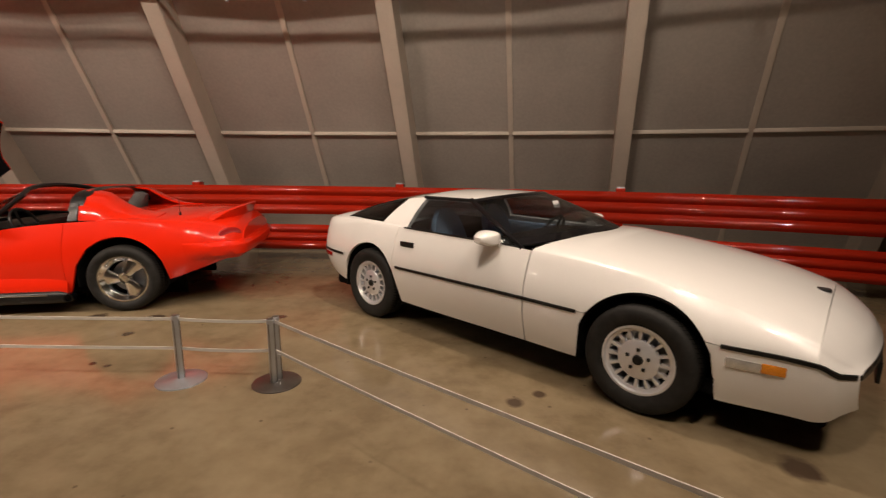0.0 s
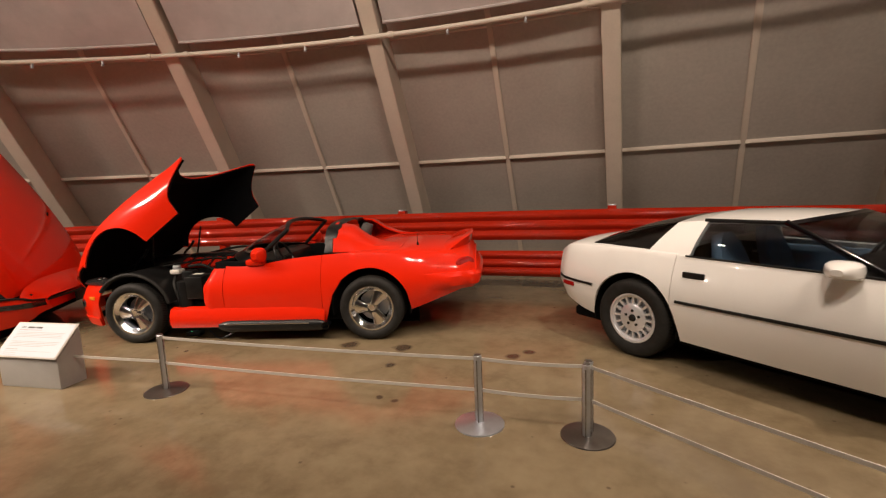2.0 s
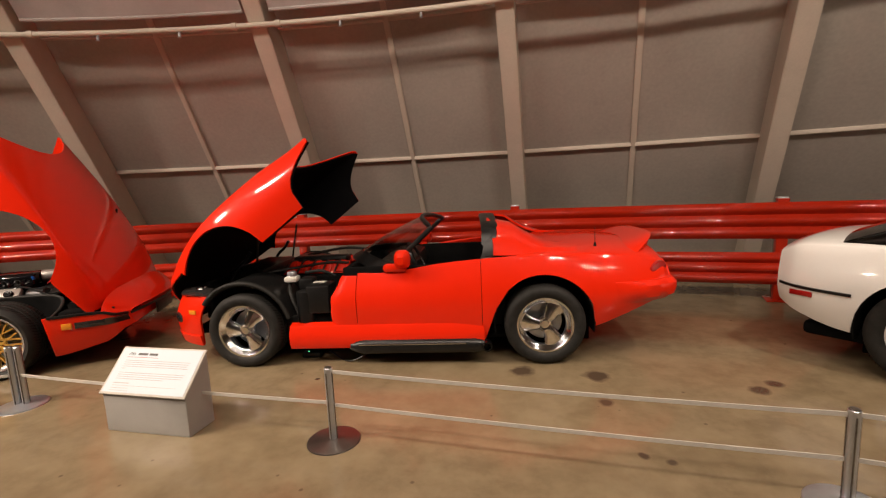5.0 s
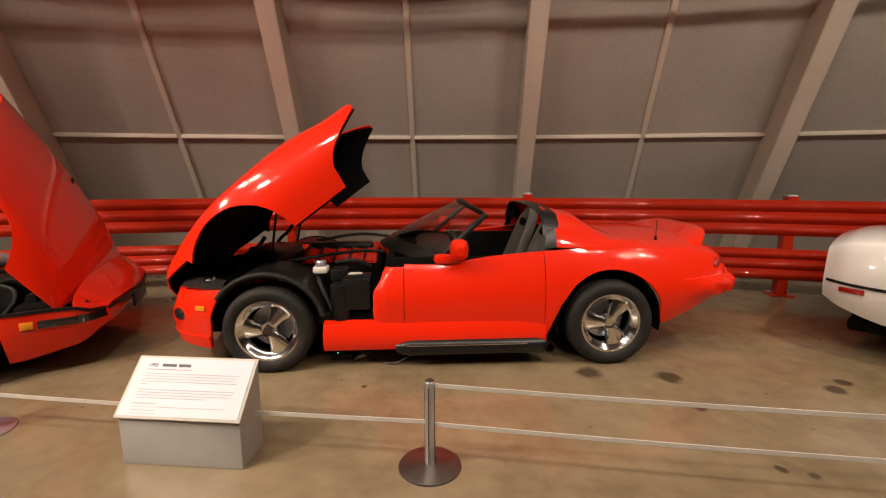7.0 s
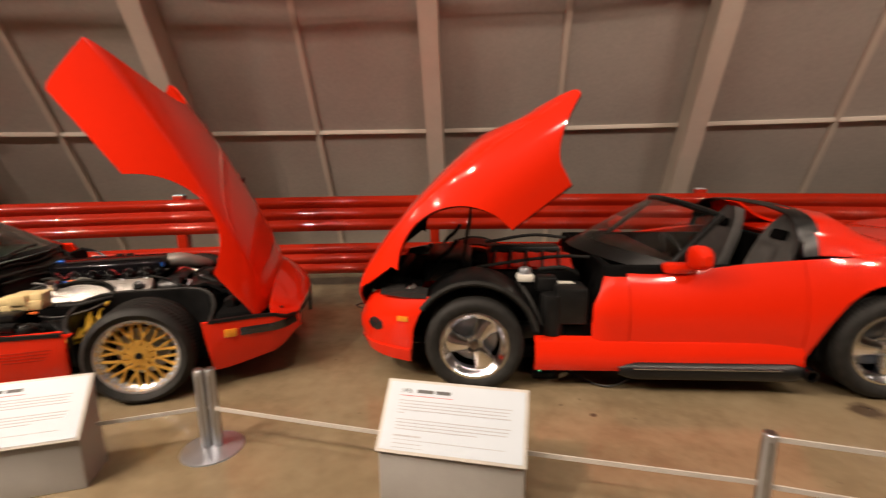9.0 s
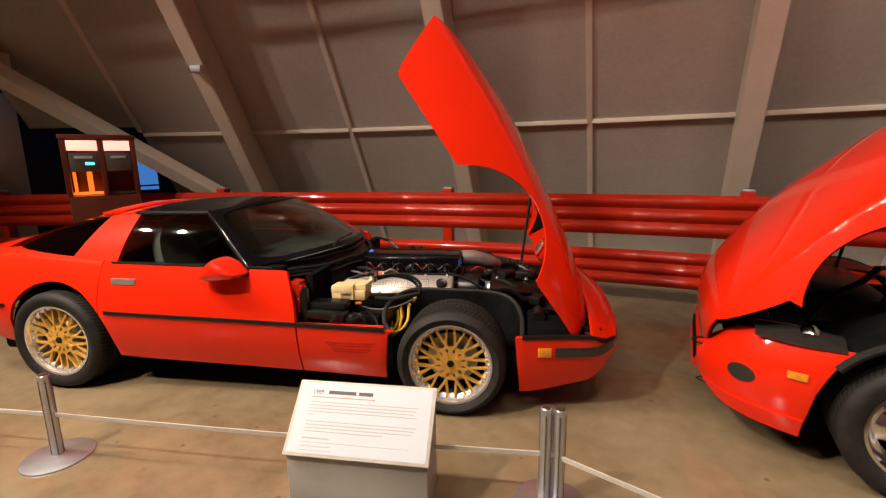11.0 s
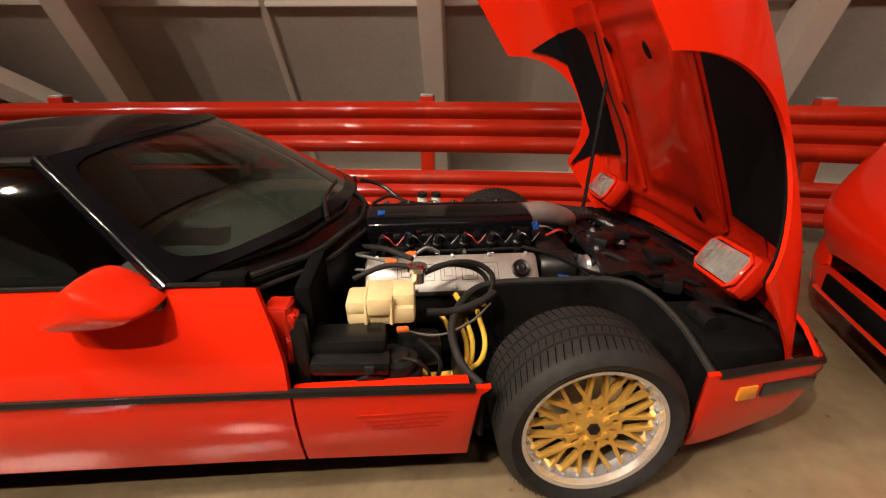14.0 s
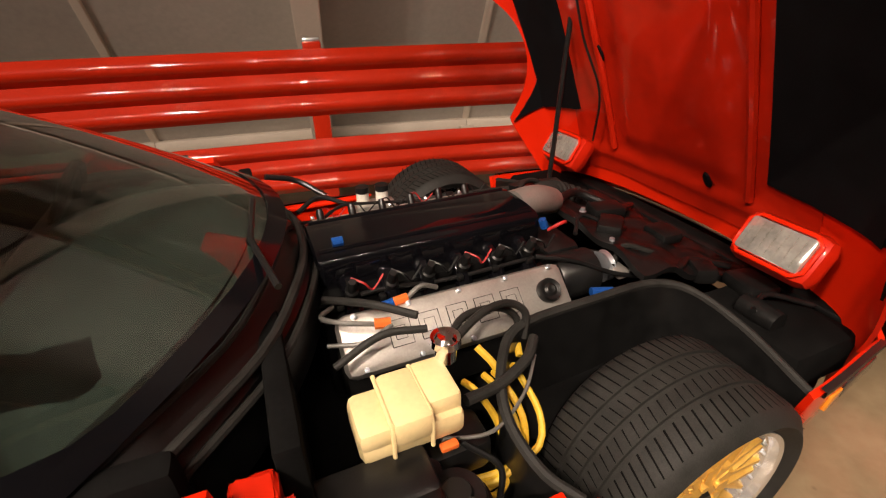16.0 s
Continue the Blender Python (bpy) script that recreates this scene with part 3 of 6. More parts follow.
def steering(parent, x, y, z):
    m = pose(x, y, z, 0, -65, 0)
    pts = [m @ Vector((0.18 * math.cos(2 * math.pi * k / 24), 0.18 * math.sin(2 * math.pi * k / 24), 0)) for k in range(25)]
    bm = tube(pts, 0.014, 8)
    for a in (0.2, 2.94, 4.71):
        tube([m @ Vector((0, 0, -0.03)), m @ Vector((0.175 * math.cos(a), 0.175 * math.sin(a), 0))], 0.012, 6, bm)
    tube([m @ Vector((0, 0, -0.02)), m @ Vector((0, 0, -0.3))], 0.03, 8, bm)
    part("steering_wheel", bm, BLACK, parent)


GLASS_DARK = glass("glass_dark", (0.20, 0.20, 0.20), 1.2)
GLASS_TINT = glass("glass_tint", (0.74, 0.80, 0.77), 1.1)
GLASS_CLEAR = glass("glass_clear", (0.93, 0.93, 0.91), 0.6)
GLASS_MIRROR = glass("glass_sheen", (0.50, 0.58, 0.54), 1.9)
GLASS_LIGHT = glass("glass_light", (0.54, 0.57, 0.58), 0.9)
CLOTH_BLUE = mat("cloth_blue", (0.24, 0.38, 0.56), 0.8, 0, 0.2, 12, 200, 0.3)
DASH_GREY = mat("dash_grey", (0.055, 0.062, 0.057), 0.75, 0, 0.15, 6, 150, 0.03, spec=0.2)
CLOTH_GREY = mat("cloth_grey", (0.11, 0.105, 0.10), 0.7, 0, 0.2, 12, 200, 0.3)
LAMP_AMBER = mat("lamp_amber", (0.75, 0.26, 0.02), 0.2, 0, 0.15, 60, 200, 0.2, 0.5)
LAMP_RED = mat("lamp_red", (0.35, 0.012, 0.01), 0.15, 0, 0.15, 60, 200, 0.1, 0.6)
LAMP_CLEAR = mat("lamp_clear", (0.72, 0.71, 0.68), 0.14, 0.6, 0.12, 40, 90, 0.25, 0.6)
LAMP_SMOKE = mat("lamp_smoke", (0.022, 0.02, 0.019), 0.12, 0, 0.2, 50, 200, 0.1, 0.6)
BADGE = mat("badge", (0.05, 0.05, 0.05), 0.2, 0.5, 0.3, 60, 200)


# ---- the two wedge coupes ----
def coupe_shape(k, sink=0.0, belt=0.0, square=0.0):
    """k: extra length between the front axle and the door; sink: how far the nose sits down; belt: how far the window line drops."""
    def q(t):
        return [(x - (k if x < -0.45 else 0), v) for x, v in t]

    def down(t):
        return [(x, v - sink * min(1.0, max(0.0, (x + 2.4) / 2.4))) for x, v in t]

    def waist(t):
        return [(x, v - belt * min(1.0, max(0.0, (x + 2.75) / 0.35))) for x, v in t]
    return Shape(
        q(waist([(1.02, 0.50), (0.97, 0.575), (0.82, 0.675), (0.5, 0.775), (0, 0.865), (-0.4, 0.92), (-0.6, 0.935), (-1.2, 0.935), (-2.2, 0.955), (-2.9, 0.945), (-3.2, 0.93), (-3.33, 0.88)])),
        q(waist([(1.02, 0.49), (0.9, 0.535), (0.75, 0.60), (0.4, 0.71), (0, 0.785), (-0.4, 0.825), (-0.8, 0.85), (-1.2, 0.86), (-2.1, 0.88), (-2.5, 0.885), (-2.9, 0.88), (-3.2, 0.86), (-3.33, 0.80)])),
        q([(1.02, 0.50 + square), (0.95, 0.63 + square * 0.7), (0.8, 0.735 + square * 0.3), (0.5, 0.785), (0, 0.80), (-0.8, 0.80), (-2.4, 0.81), (-2.9, 0.79), (-3.2, 0.755), (-3.33, 0.70)]),
        q(down([(1.02, 0.465), (0.8, 0.52), (0.3, 0.525), (-0.4, 0.53), (-3.0, 0.555), (-3.33, 0.57)])),
        q([(1.02, 0.55 + square), (0.97, 0.69 + square * 0.7), (0.88, 0.78 + square * 0.3), (0.7, 0.845), (0.4, 0.885), (0, 0.898), (-1, 0.892), (-2.4, 0.905), (-2.9, 0.88), (-3.2, 0.83), (-3.33, 0.75)]),
        q(down([(1.02, 0.29 + 1.5 * sink), (0.9, 0.23 + 1.2 * sink), (0.65, 0.215), (0.4, 0.205 - 0.7 * sink), (0.2, 0.205), (-0.4, 0.21), (-2.0, 0.23), (-2.9, 0.28), (-3.2, 0.36), (-3.33, 0.42)])),
        [(0.0, 0.375, 0.325), (-2.443 - k, 0.375, 0.325)])


def rub_strip(s, x0, x1, sign, material):
    rows = []
    for x in spread(x0, x1, 0.05):
        z, y = s.zc(x), s.y(x, s.zc(x))
        rows.append([(x, sign * (y + o), z + d) for o, d in ((-0.01, -0.013), (0.007, -0.010), (0.009, 0), (0.007, 0.010), (-0.01, 0.013))])
    return grid(rows)


def tail_cap(s, x):
    half = s.side(x, s.low(x), s.zsh(x)) + s.over(x)
    bm = bmesh.new()
    bm.faces.new([bm.verts.new(p) for p in mirror_row(half)])
    return bm


def coupe_cabin(car, s, k, paint, roof_paint, pillar, cloth, hatch_paint, ws_glass=None, base=None, side_glass=None, belt=0.0, foot=(-0.86, 0.785, 0.842)):
    d = -k
    base = base or arc(-0.56 + d, 0.935, -0.93 + d, 0.765, 0.87)
    head = arc(-1.27 + d, 1.185, -1.50 + d, 0.565, 1.135)
    rear = arc(-2.02 + d, 1.18, -2.06 + d, 0.56, 1.13)
    hoop = arc(-2.20 + d, 1.155, -2.24 + d, 0.565, 1.105)
    tail = arc(-3.02 + d, 0.95, -2.95 + d, 0.70, 0.905)
    part("windscreen", thick(patch(base, head, 8, 0.015), 0.006), ws_glass or GLASS_TINT, car, "raked tinted windscreen").visible_shadow = False
    if k:
        # painted band round the glass, with wide rounded corners
        m = len(base) - 1
        rows = []
        for i in range(73):
            a = 2 * math.pi * i / 72
            c, s2 = math.cos(a), math.sin(a)
            o = max(abs(c), abs(s2))
            e = (abs(c) ** 8 + abs(s2) ** 8) ** (1 / 8)
            ring = []
            for w in (0.0, 0.33, 0.66, 1.0):
                rr = (1 - w) / o + w * 0.95 / e
                uu, vv = min(1, max(0, 0.5 + 0.5 * rr * c)) * m, min(1, max(0, 0.5 + 0.5 * rr * s2 - 0.02 * w))
                n0 = min(m - 1, int(uu))
                p = base[n0].lerp(base[n0 + 1], uu - n0)
                q = head[n0].lerp(head[n0 + 1], uu - n0)
                ring.append(p.lerp(q, vv) + Vector((0.003, 0, 0.005 + 0.015 * 4 * vv * (1 - vv))))
            rows.append(ring)
        part("screen_band", thick(grid(rows), 0.002), BLACK_GLOSS, car, "black ceramic band round the windscreen")
    lip = [p.lerp(q, 0.03 if k else 0.09) + Vector((0.004, 0, 0.006)) for p, q in zip(base, head)]
    part("screen_shroud", thick(patch([p + Vector((0.03, 0, -0.006)) for p in base], lip, 3), 0.004), BLACK_GLOSS, car, "black band along the foot of the screen")
    top = [p.lerp(q, 0.94) + Vector((0, 0, 0.005)) for p, q in zip(base, head)]
    part("screen_header", thick(patch(top, [p + Vector((0, 0, 0.006)) for p in head], 2), 0.012), BLACK_GLOSS, car)
    part("roof_panel", thick(patch(head, rear, 8, 0.008), 0.03), roof_paint, car)
    part("roof_hoop", thick(patch(rear, hoop, 3), 0.03), hatch_paint, car)
    part("hatch_glass", thick(patch([p + Vector((-0.004, 0, 0)) for p in hoop], tail, 8, 0.03), 0.006), GLASS_DARK, car, "dark rear hatch glass")
    for sg in (-1, 1):
        def f(pts):
            return [(x + d, sg * y, z - belt * min(1.0, max(0.0, (1.0 - z) / 0.1))) for x, y, z in pts]
        a = f([foot, (-1.5, 0.565, 1.135)])
        part("pillar", tube([Vector(a[0]), Vector(a[1])], [0.022, 0.020], 12), BLACK_GLOSS, car)
        part("side_rail", tube([Vector(p) for p in f([(-1.48, 0.567, 1.133), (-2.03, 0.563, 1.130)])], 0.014, 8), BLACK, car)
        part("side_glass", thick(quad_strip(f([(foot[0] - 0.04, 0.79, 0.868), (-1.5, 0.792, 0.872), (-2.02, 0.795, 0.882)]), f([(-1.50, 0.572, 1.128), (-1.75, 0.572, 1.13), (-2.0, 0.57, 1.128)]), 5, 0.02), 0.005), side_glass or GLASS_TINT, car).visible_shadow = False
        part("rear_pillar", thick(quad_strip(f([(-2.02, 0.797, 0.872), (-2.18, 0.80, 0.876), (-2.36, 0.80, 0.878)]), f([(-2.0, 0.562, 1.13), (-2.11, 0.562, 1.12), (-2.24, 0.564, 1.105)]), 6, 0.02), 0.03), paint, car)
        part("quarter_glass", thick(quad_strip(f([(-2.36, 0.795, 0.88), (-2.65, 0.77, 0.885), (-2.93, 0.715, 0.90)]), f([(-2.24, 0.565, 1.103), (-2.6, 0.64, 1.02), (-2.95, 0.70, 0.906)]), 5, 0.015), 0.006), GLASS_DARK, car)
        part("belt_strip", tube([Vector(p) for p in f([(-0.95, 0.80, 0.866), (-1.5, 0.805, 0.872), (-2.04, 0.81, 0.882)])], 0.007, 8), BLACK, car)
    # inside
    part("cabin_tub", box((1.75, 1.50, 0.12), (-1.55 + d, 0, 0.26), 0.02), BLACK_MATT, car)
    part("cabin_side", box((1.30, 0.06, 0.55), (-1.55 + d, 0.72, 0.55), 0.02), BLACK_MATT if k else CLOTH_BLUE, car)
    part("cabin_side", box((1.30, 0.06, 0.55), (-1.55 + d, -0.72, 0.55), 0.02), BLACK_MATT if k else CLOTH_BLUE, car)
    part("rear_shelf", box((0.9, 1.46, 0.05), (-2.55 + d, 0, 0.80), 0.02), BLACK_MATT, car)
    part("rear_bulkhead", box((0.05, 1.4, 0.5), (-2.25 + d, 0, 0.57), 0.02), BLACK_MATT, car)
    part("dashboard", box((0.34, 1.15, 0.22), (-1.16 + d, 0, 0.75), 0.06), BLACK, car)
    shelf = [Vector((-1.22 + d - 0.10 * (p.y / 0.77) ** 2, p.y * 0.97, 0.875 - 0.06 * (p.y / 0.77) ** 2)) for p in base]
    part("dash_top", thick(patch([p + Vector((-0.02, 0, -0.03)) for p in base], shelf, 4, 0.01), 0.02), DASH_GREY if k else BLACK, car)
    part("console", box((0.9, 0.22, 0.22), (-1.5 + d, 0, 0.40), 0.04), BLACK, car)
    for y in (-0.37, 0.37):
        seat(car, -1.66 + d, y, cloth, 0.30, 0.66)
    steering(car, -1.28 + d, 0.37, 0.80)


def swept(bm, amount):
    """Draws the corners of a nose back, so that its front bows in plan."""
    for v in bm.verts:
        if v.co.x > 0.78:
            v.co.x -= amount * min(1.0, (v.co.x - 0.78) / 0.2) * (v.co.y / 0.72) ** 2
    return bm


def coupe_shell(car, s, k, paint, trim, sides=(-1, 1), sweep=0.09):
    d = -k
    end = -3.33 + d
    nose_xs = spread(0.0, 0.9, 0.03) + [0.93, 0.955, 0.975, 0.99, 1.0, 1.01, 1.02]
    bm = lower_skin(s, nose_xs, 1)
    lower_skin(s, nose_xs, -1, bm=bm)
    x = 1.02
    half = s.side(x, s.low(x), s.zc(x), 6)
    bm.faces.new([bm.verts.new(p) for p in half + flip(half)[::-1]])
    part("front_bumper", thick(swept(bm, sweep), 0.02), paint, car)
    rows = []
    for x in [0.785, 0.82, 0.86, 0.9, 0.93, 0.955, 0.975, 0.99, 1.0, 1.01, 1.02]:
        rows.append(mirror_row(s.side(x, s.zc(x) + 0.004, s.zsh(x), 4) + s.over(x)))
    part("nose_panel", thick(swept(grid(rows), sweep), 0.015), paint, car)
    for sg in sides:
        part("sill_panel", thick(lower_skin(s, spread(-0.775 + d, -0.335), sg), 0.02), paint, car)
        bm = lower_skin(s, spread(-2.105 + d, -0.785 + d), sg, s.zsh)
        for v in bm.verts:
            near = min(1.0, max(0.0, (v.co.x - (-1.185 + d)) / 0.4))
            v.co.x -= near * (0.10 if k else 0.0) * max(0.0, (v.co.z - 0.56) / 0.30) ** 1.5
        part("door", thick(bm, 0.03), paint, car)
        for x0, x1 in ((0.40, 1.015), (-2.06 + d, -0.385), (end + 0.02, -2.83 + d)):
            part("rub_strip", swept(rub_strip(s, x0, x1, sg, trim), sweep), trim, car)
        part("wheel_liner", thick(grid([[(c + 0.385 * math.cos(a), sg * y, 0.325 + 0.385 * math.sin(a)) for a in [math.pi * (i - 1) / 14 for i in range(17)]] for c, y in ((-2.443 + d, 0.50), (-2.443 + d, 0.86))]), 0.01), BLACK_MATT, car)
        part("well_wall", box((0.8, 0.02, 0.7), (-2.443 + d, sg * 0.5, 0.40)), BLACK_MATT, car)
    wn, zn = s.wc(1.02), s.zc(1.02)
    part("nose_strip", thick(swept(grid([[(1.026, wn * u, z) for z in (zn - 0.012, zn, zn + 0.012)] for u in [-1 + 0.1 * i for i in range(21)]]), sweep), 0.010), trim, car)
    xs = spread(end, -2.11 + d)
    bm = upper_skin(s, xs)
    part("rear_body", thick(bm, 0.02), paint, car)
    part("tail_panel", thick(tail_cap(s, end), 0.01), paint, car)
    part("underbody", box((4.0, 1.5, 0.10), (-1.15 + d / 2, 0, 0.23), 0.03), BLACK_MATT, car)
    part("sill_under", box((1.7, 1.66, 0.10), (-1.22 + d / 2, 0, 0.245), 0.02), BLACK_MATT, car)


WHITE_AT = (2.285 + 0.6032 * 0.88, 3.43 + 0.7976 * 0.88)
car = thing("sports_coupe", pose(WHITE_AT[0], WHITE_AT[1], 0, 0, 0, -37.1), "cream-white wedge sports coupe with black rub strips on the floor", "car")
S = coupe_shape(0.0, square=0.15)
S.arches = [(0.0, 0.388, 0.325), (-2.443, 0.38, 0.33)]
coupe_shell(car, S, 0.0, PAINT_WHITE, BLACK)
part("hood", thick(scuttle(upper_skin(S, spread(-0.775, 0.78, 0.025), lambda x: S.zc(x) + 0.004), -0.4, -0.775, 0.2), 0.015), PAINT_WHITE, car, "closed cream-white clamshell bonnet")
coupe_cabin(car, S, 0.0, PAINT_WHITE, PAINT_WHITE, BLACK, CLOTH_BLUE, PAINT_WHITE, GLASS_LIGHT, None, GLASS_LIGHT)
for sg in (-1, 1):
    part("wheel_liner", thick(grid([[(0.385 * math.cos(a), sg * y, 0.325 + 0.385 * math.sin(a)) for a in [math.pi * (i - 1) / 14 for i in range(17)]] for y in (0.50, 0.86)]), 0.01), BLACK_MATT, car)
    part("well_wall", box((0.8, 0.02, 0.7), (0, sg * 0.5, 0.40)), BLACK_MATT, car)
    part("door_handle", box((0.16, 0.02, 0.045), (-1.95, sg * (S.y(-1.95, 0.75) + 0.002), 0.75), 0.006), BLACK, car, "black recessed door handle")
    mir = part("mirror", pod(0.23, sg * 0.20, 0.135, (-1.10, sg * 0.79, 0.905)), PAINT_WHITE, car)
    part("mirror_foot", box((0.10, 0.08, 0.05), (-1.08, sg * 0.79, 0.865), 0.015), PAINT_WHITE, mir)
    y = S.y(0.52, 0.45) + 0.002
    part("side_marker", box((0.15, 0.012, 0.05), (0.50, sg * y, 0.45), 0.004, turn=Matrix.Rotation(-sg * 0.16, 4, "Z")), LAMP_CLEAR, car)
    part("side_marker", box((0.10, 0.012, 0.05), (0.625, sg * (S.y(0.625, 0.45) + 0.002), 0.455), 0.004, turn=Matrix.Rotation(-sg * 0.22, 4, "Z")), LAMP_AMBER, car, "amber side marker lens")
    part("rear_marker", box((0.16, 0.012, 0.04), (-3.14, sg * (S.y(-3.14, 0.52) + 0.001), 0.515), 0.004, turn=Matrix.Rotation(sg * 0.25, 4, "Z")), LAMP_RED, car)
    wheel("turbine", car, 0.0, sg, 0.322, 0.25, 0.203, 0.905)
    wheel("turbine", car, -2.443, sg, 0.325, 0.25, 0.203, 0.890)
part("badge", lathe([(0, 0.006), (0.040, 0.006), (0.045, 0.0), (0.047, -0.01)], 24, None, pose(0.73, 0, S.ztop(0.73) + 0.003, 90, 0, 0) @ Matrix.Diagonal((1, 1, 0.75, 1))), BADGE, car, "small round dark badge")
part("number_recess", box((0.02, 0.5, 0.12), (1.018, 0, 0.36), 0.005), BLACK, car)
part("sticker", box((0.003, 0.09, 0.06), (-1.02, -0.05, 1.105), 0.0, turn=Matrix.Rotation(radians(-22), 4, "Y")), PAINT_WHITE, car, "round white paper sticker on the screen")


# ---- red wedge coupe with its bonnet up ----
YELLOW = mat("yellow_sleeve", (0.72, 0.46, 0.03), 0.5, 0, 0.15, 40, 300, 0.4)
BOTTLE = mat("bottle_plastic", (0.72, 0.58, 0.30), 0.4, 0, 0.08, 9, 80, 0.1, 0.2)
CAST = mat("cast_alloy", (0.42, 0.40, 0.37), 0.42, 0.7, 0.12, 12, 160, 0.35)
HOSE_GREY = mat("braided_hose", (0.17, 0.165, 0.155), 0.45, 0.4, 0.2, 120, 400, 0.6)
BLUE = mat("blue_anodised", (0.02, 0.12, 0.5), 0.3, 0.6, 0.1, 60, 200)
ORANGE = mat("orange_fitting", (0.75, 0.16, 0.03), 0.35, 0.2, 0.1, 60, 200)
RED_INNER = mat("red_inner", (0.44, 0.013, 0.003), 0.4, 0, 0.15, 4, 7, 0.45, 0.7, spec=0.1, dist=0.012, coat_rough=0.06)
LINER = mat("liner_black", (0.004, 0.004, 0.005), 0.8, 0, 0.3, 10, 150, 0.2, spec=0.1)
WIRE_RED = mat("wire_red", (0.4, 0.02, 0.02), 0.5, 0, 0.1, 50, 100)
WHITE_CAP = mat("white_plastic", (0.62, 0.60, 0.54), 0.45, 0, 0.1, 30, 100)

LENS_DIM = mat("ribbed_lens", (0.66, 0.65, 0.61), 0.14, 0.7, 0.2, 9, 70, 0.15, 0.8)
K = 0.15
ZR_HALF = 0.90
ZR = thing("sports_coupe", pose(-6.352 - 0.5736 * ZR_HALF, 3.345 + 0.8192 * ZR_HALF, 0, 0, 0, 35.0), "bright red wedge coupe, bonnet raised over a black engine", "car")
S = coupe_shape(K, 0.045, 0.04, 0.11)
S.arches = [(0.0, 0.385, 0.345), (-2.443 - K, 0.385, 0.335)]
coupe_shell(ZR, S, K, PAINT_RED, BLACK)
coupe_cabin(ZR, S, K, PAINT_RED, BLACK_GLOSS, BLACK, CLOTH_GREY, PAINT_RED, GLASS_MIRROR, arc(-0.83, 0.885, -1.26, 0.79, 0.83), GLASS_TINT, 0.04, (-1.10, 0.795, 0.855))


def wedge_pod(sg, at):
    """A peaked door mirror housing: high behind, pointed in front."""
    outline = curve_points([(0.86 * a, 0.84 * b) for a, b in [(-0.165, -0.062), (-0.13, 0.00), (-0.07, 0.062), (-0.03, 0.082), (0.03, 0.058), (0.10, 0.010), (0.150, -0.030), (0.10, -0.060), (0.0, -0.072), (-0.10, -0.075), (-0.165, -0.062)]], 30)
    rows = []
    for y, q in ((0.0, 0.80), (0.02, 0.93), (0.05, 1.0), (0.10, 1.0), (0.14, 0.95), (0.165, 0.84), (0.178, 0.58), (0.182, 0.2)):
        rows.append([(at[0] + p[0] * q - 0.1 * y, at[1] + sg * y, at[2] + p[1] * q) for p in outline[:-1]])
    bm = grid(rows, None, True)
    bmesh.ops.holes_fill(bm, edges=bm.edges)
    return bm


for sg in (-1, 1):
    part("door_handle", box((0.17, 0.02, 0.04), (-2.08, sg * (S.y(-2.08, 0.73) + 0.002), 0.73), 0.006), STEEL, ZR, "satin metal door handle")
    mir = part("mirror", wedge_pod(sg, (-1.37, sg * 0.77, 0.825)), PAINT_RED, ZR)
    part("mirror_foot", box((0.12, 0.08, 0.05), (-1.31, sg * 0.80, 0.79), 0.015), BLACK, mir)
    for x, w, mm, nm in ((0.525, 0.075, LAMP_AMBER, "amber side marker lens"), (0.69, 0.22, LAMP_SMOKE, "smoked lamp lens")):
        a = math.atan2(S.y(x + 0.05, 0.39) - S.y(x - 0.05, 0.39), 0.1)
        part("side_marker", box((w, 0.014, 0.055), (x, sg * (S.y(x, 0.39) + 0.001), 0.39), 0.005, turn=Matrix.Rotation(sg * a, 4, "Z")), mm, ZR, nm)
    # thin darker red bars paint the shade of the vent grooves
    for z in (0.345, 0.365, 0.385, 0.405):
        part("vent_groove_shade", box((0.30 - (0.405 - z) * 1.5, 0.012, 0.006), (-0.60, sg * (S.y(-0.6, z) - 0.003), z), 0.002), RED_INNER, ZR)
    part("nose_lamp_band", thick(swept(grid([[(x, sg * (S.y(x, z) + 0.003), z) for z in (0.36, 0.39, 0.42)] for x in [0.80, 0.86, 0.90, 0.93, 0.955, 0.975, 0.99, 1.0, 1.012]]), 0.09), 0.004), LAMP_SMOKE, ZR)
    wheel("mesh", ZR, 0.0, sg, 0.314, 0.315, 0.236, 0.945 if sg < 0 else 0.94)
    wheel("mesh", ZR, -2.443 - K, sg, 0.328, 0.31, 0.235, 0.93)
part("nose_plate", box((0.02, 0.45, 0.11), (1.016, 0, 0.35), 0.004), BLACK, ZR)
part("roof_wing", thick(patch(arc(-2.20 - K, 1.165, -2.25 - K, 0.45, 1.13, 10), arc(-2.40 - K, 1.155, -2.42 - K, 0.45, 1.12, 10), 3, 0.01), 0.02), PAINT_RED, ZR)

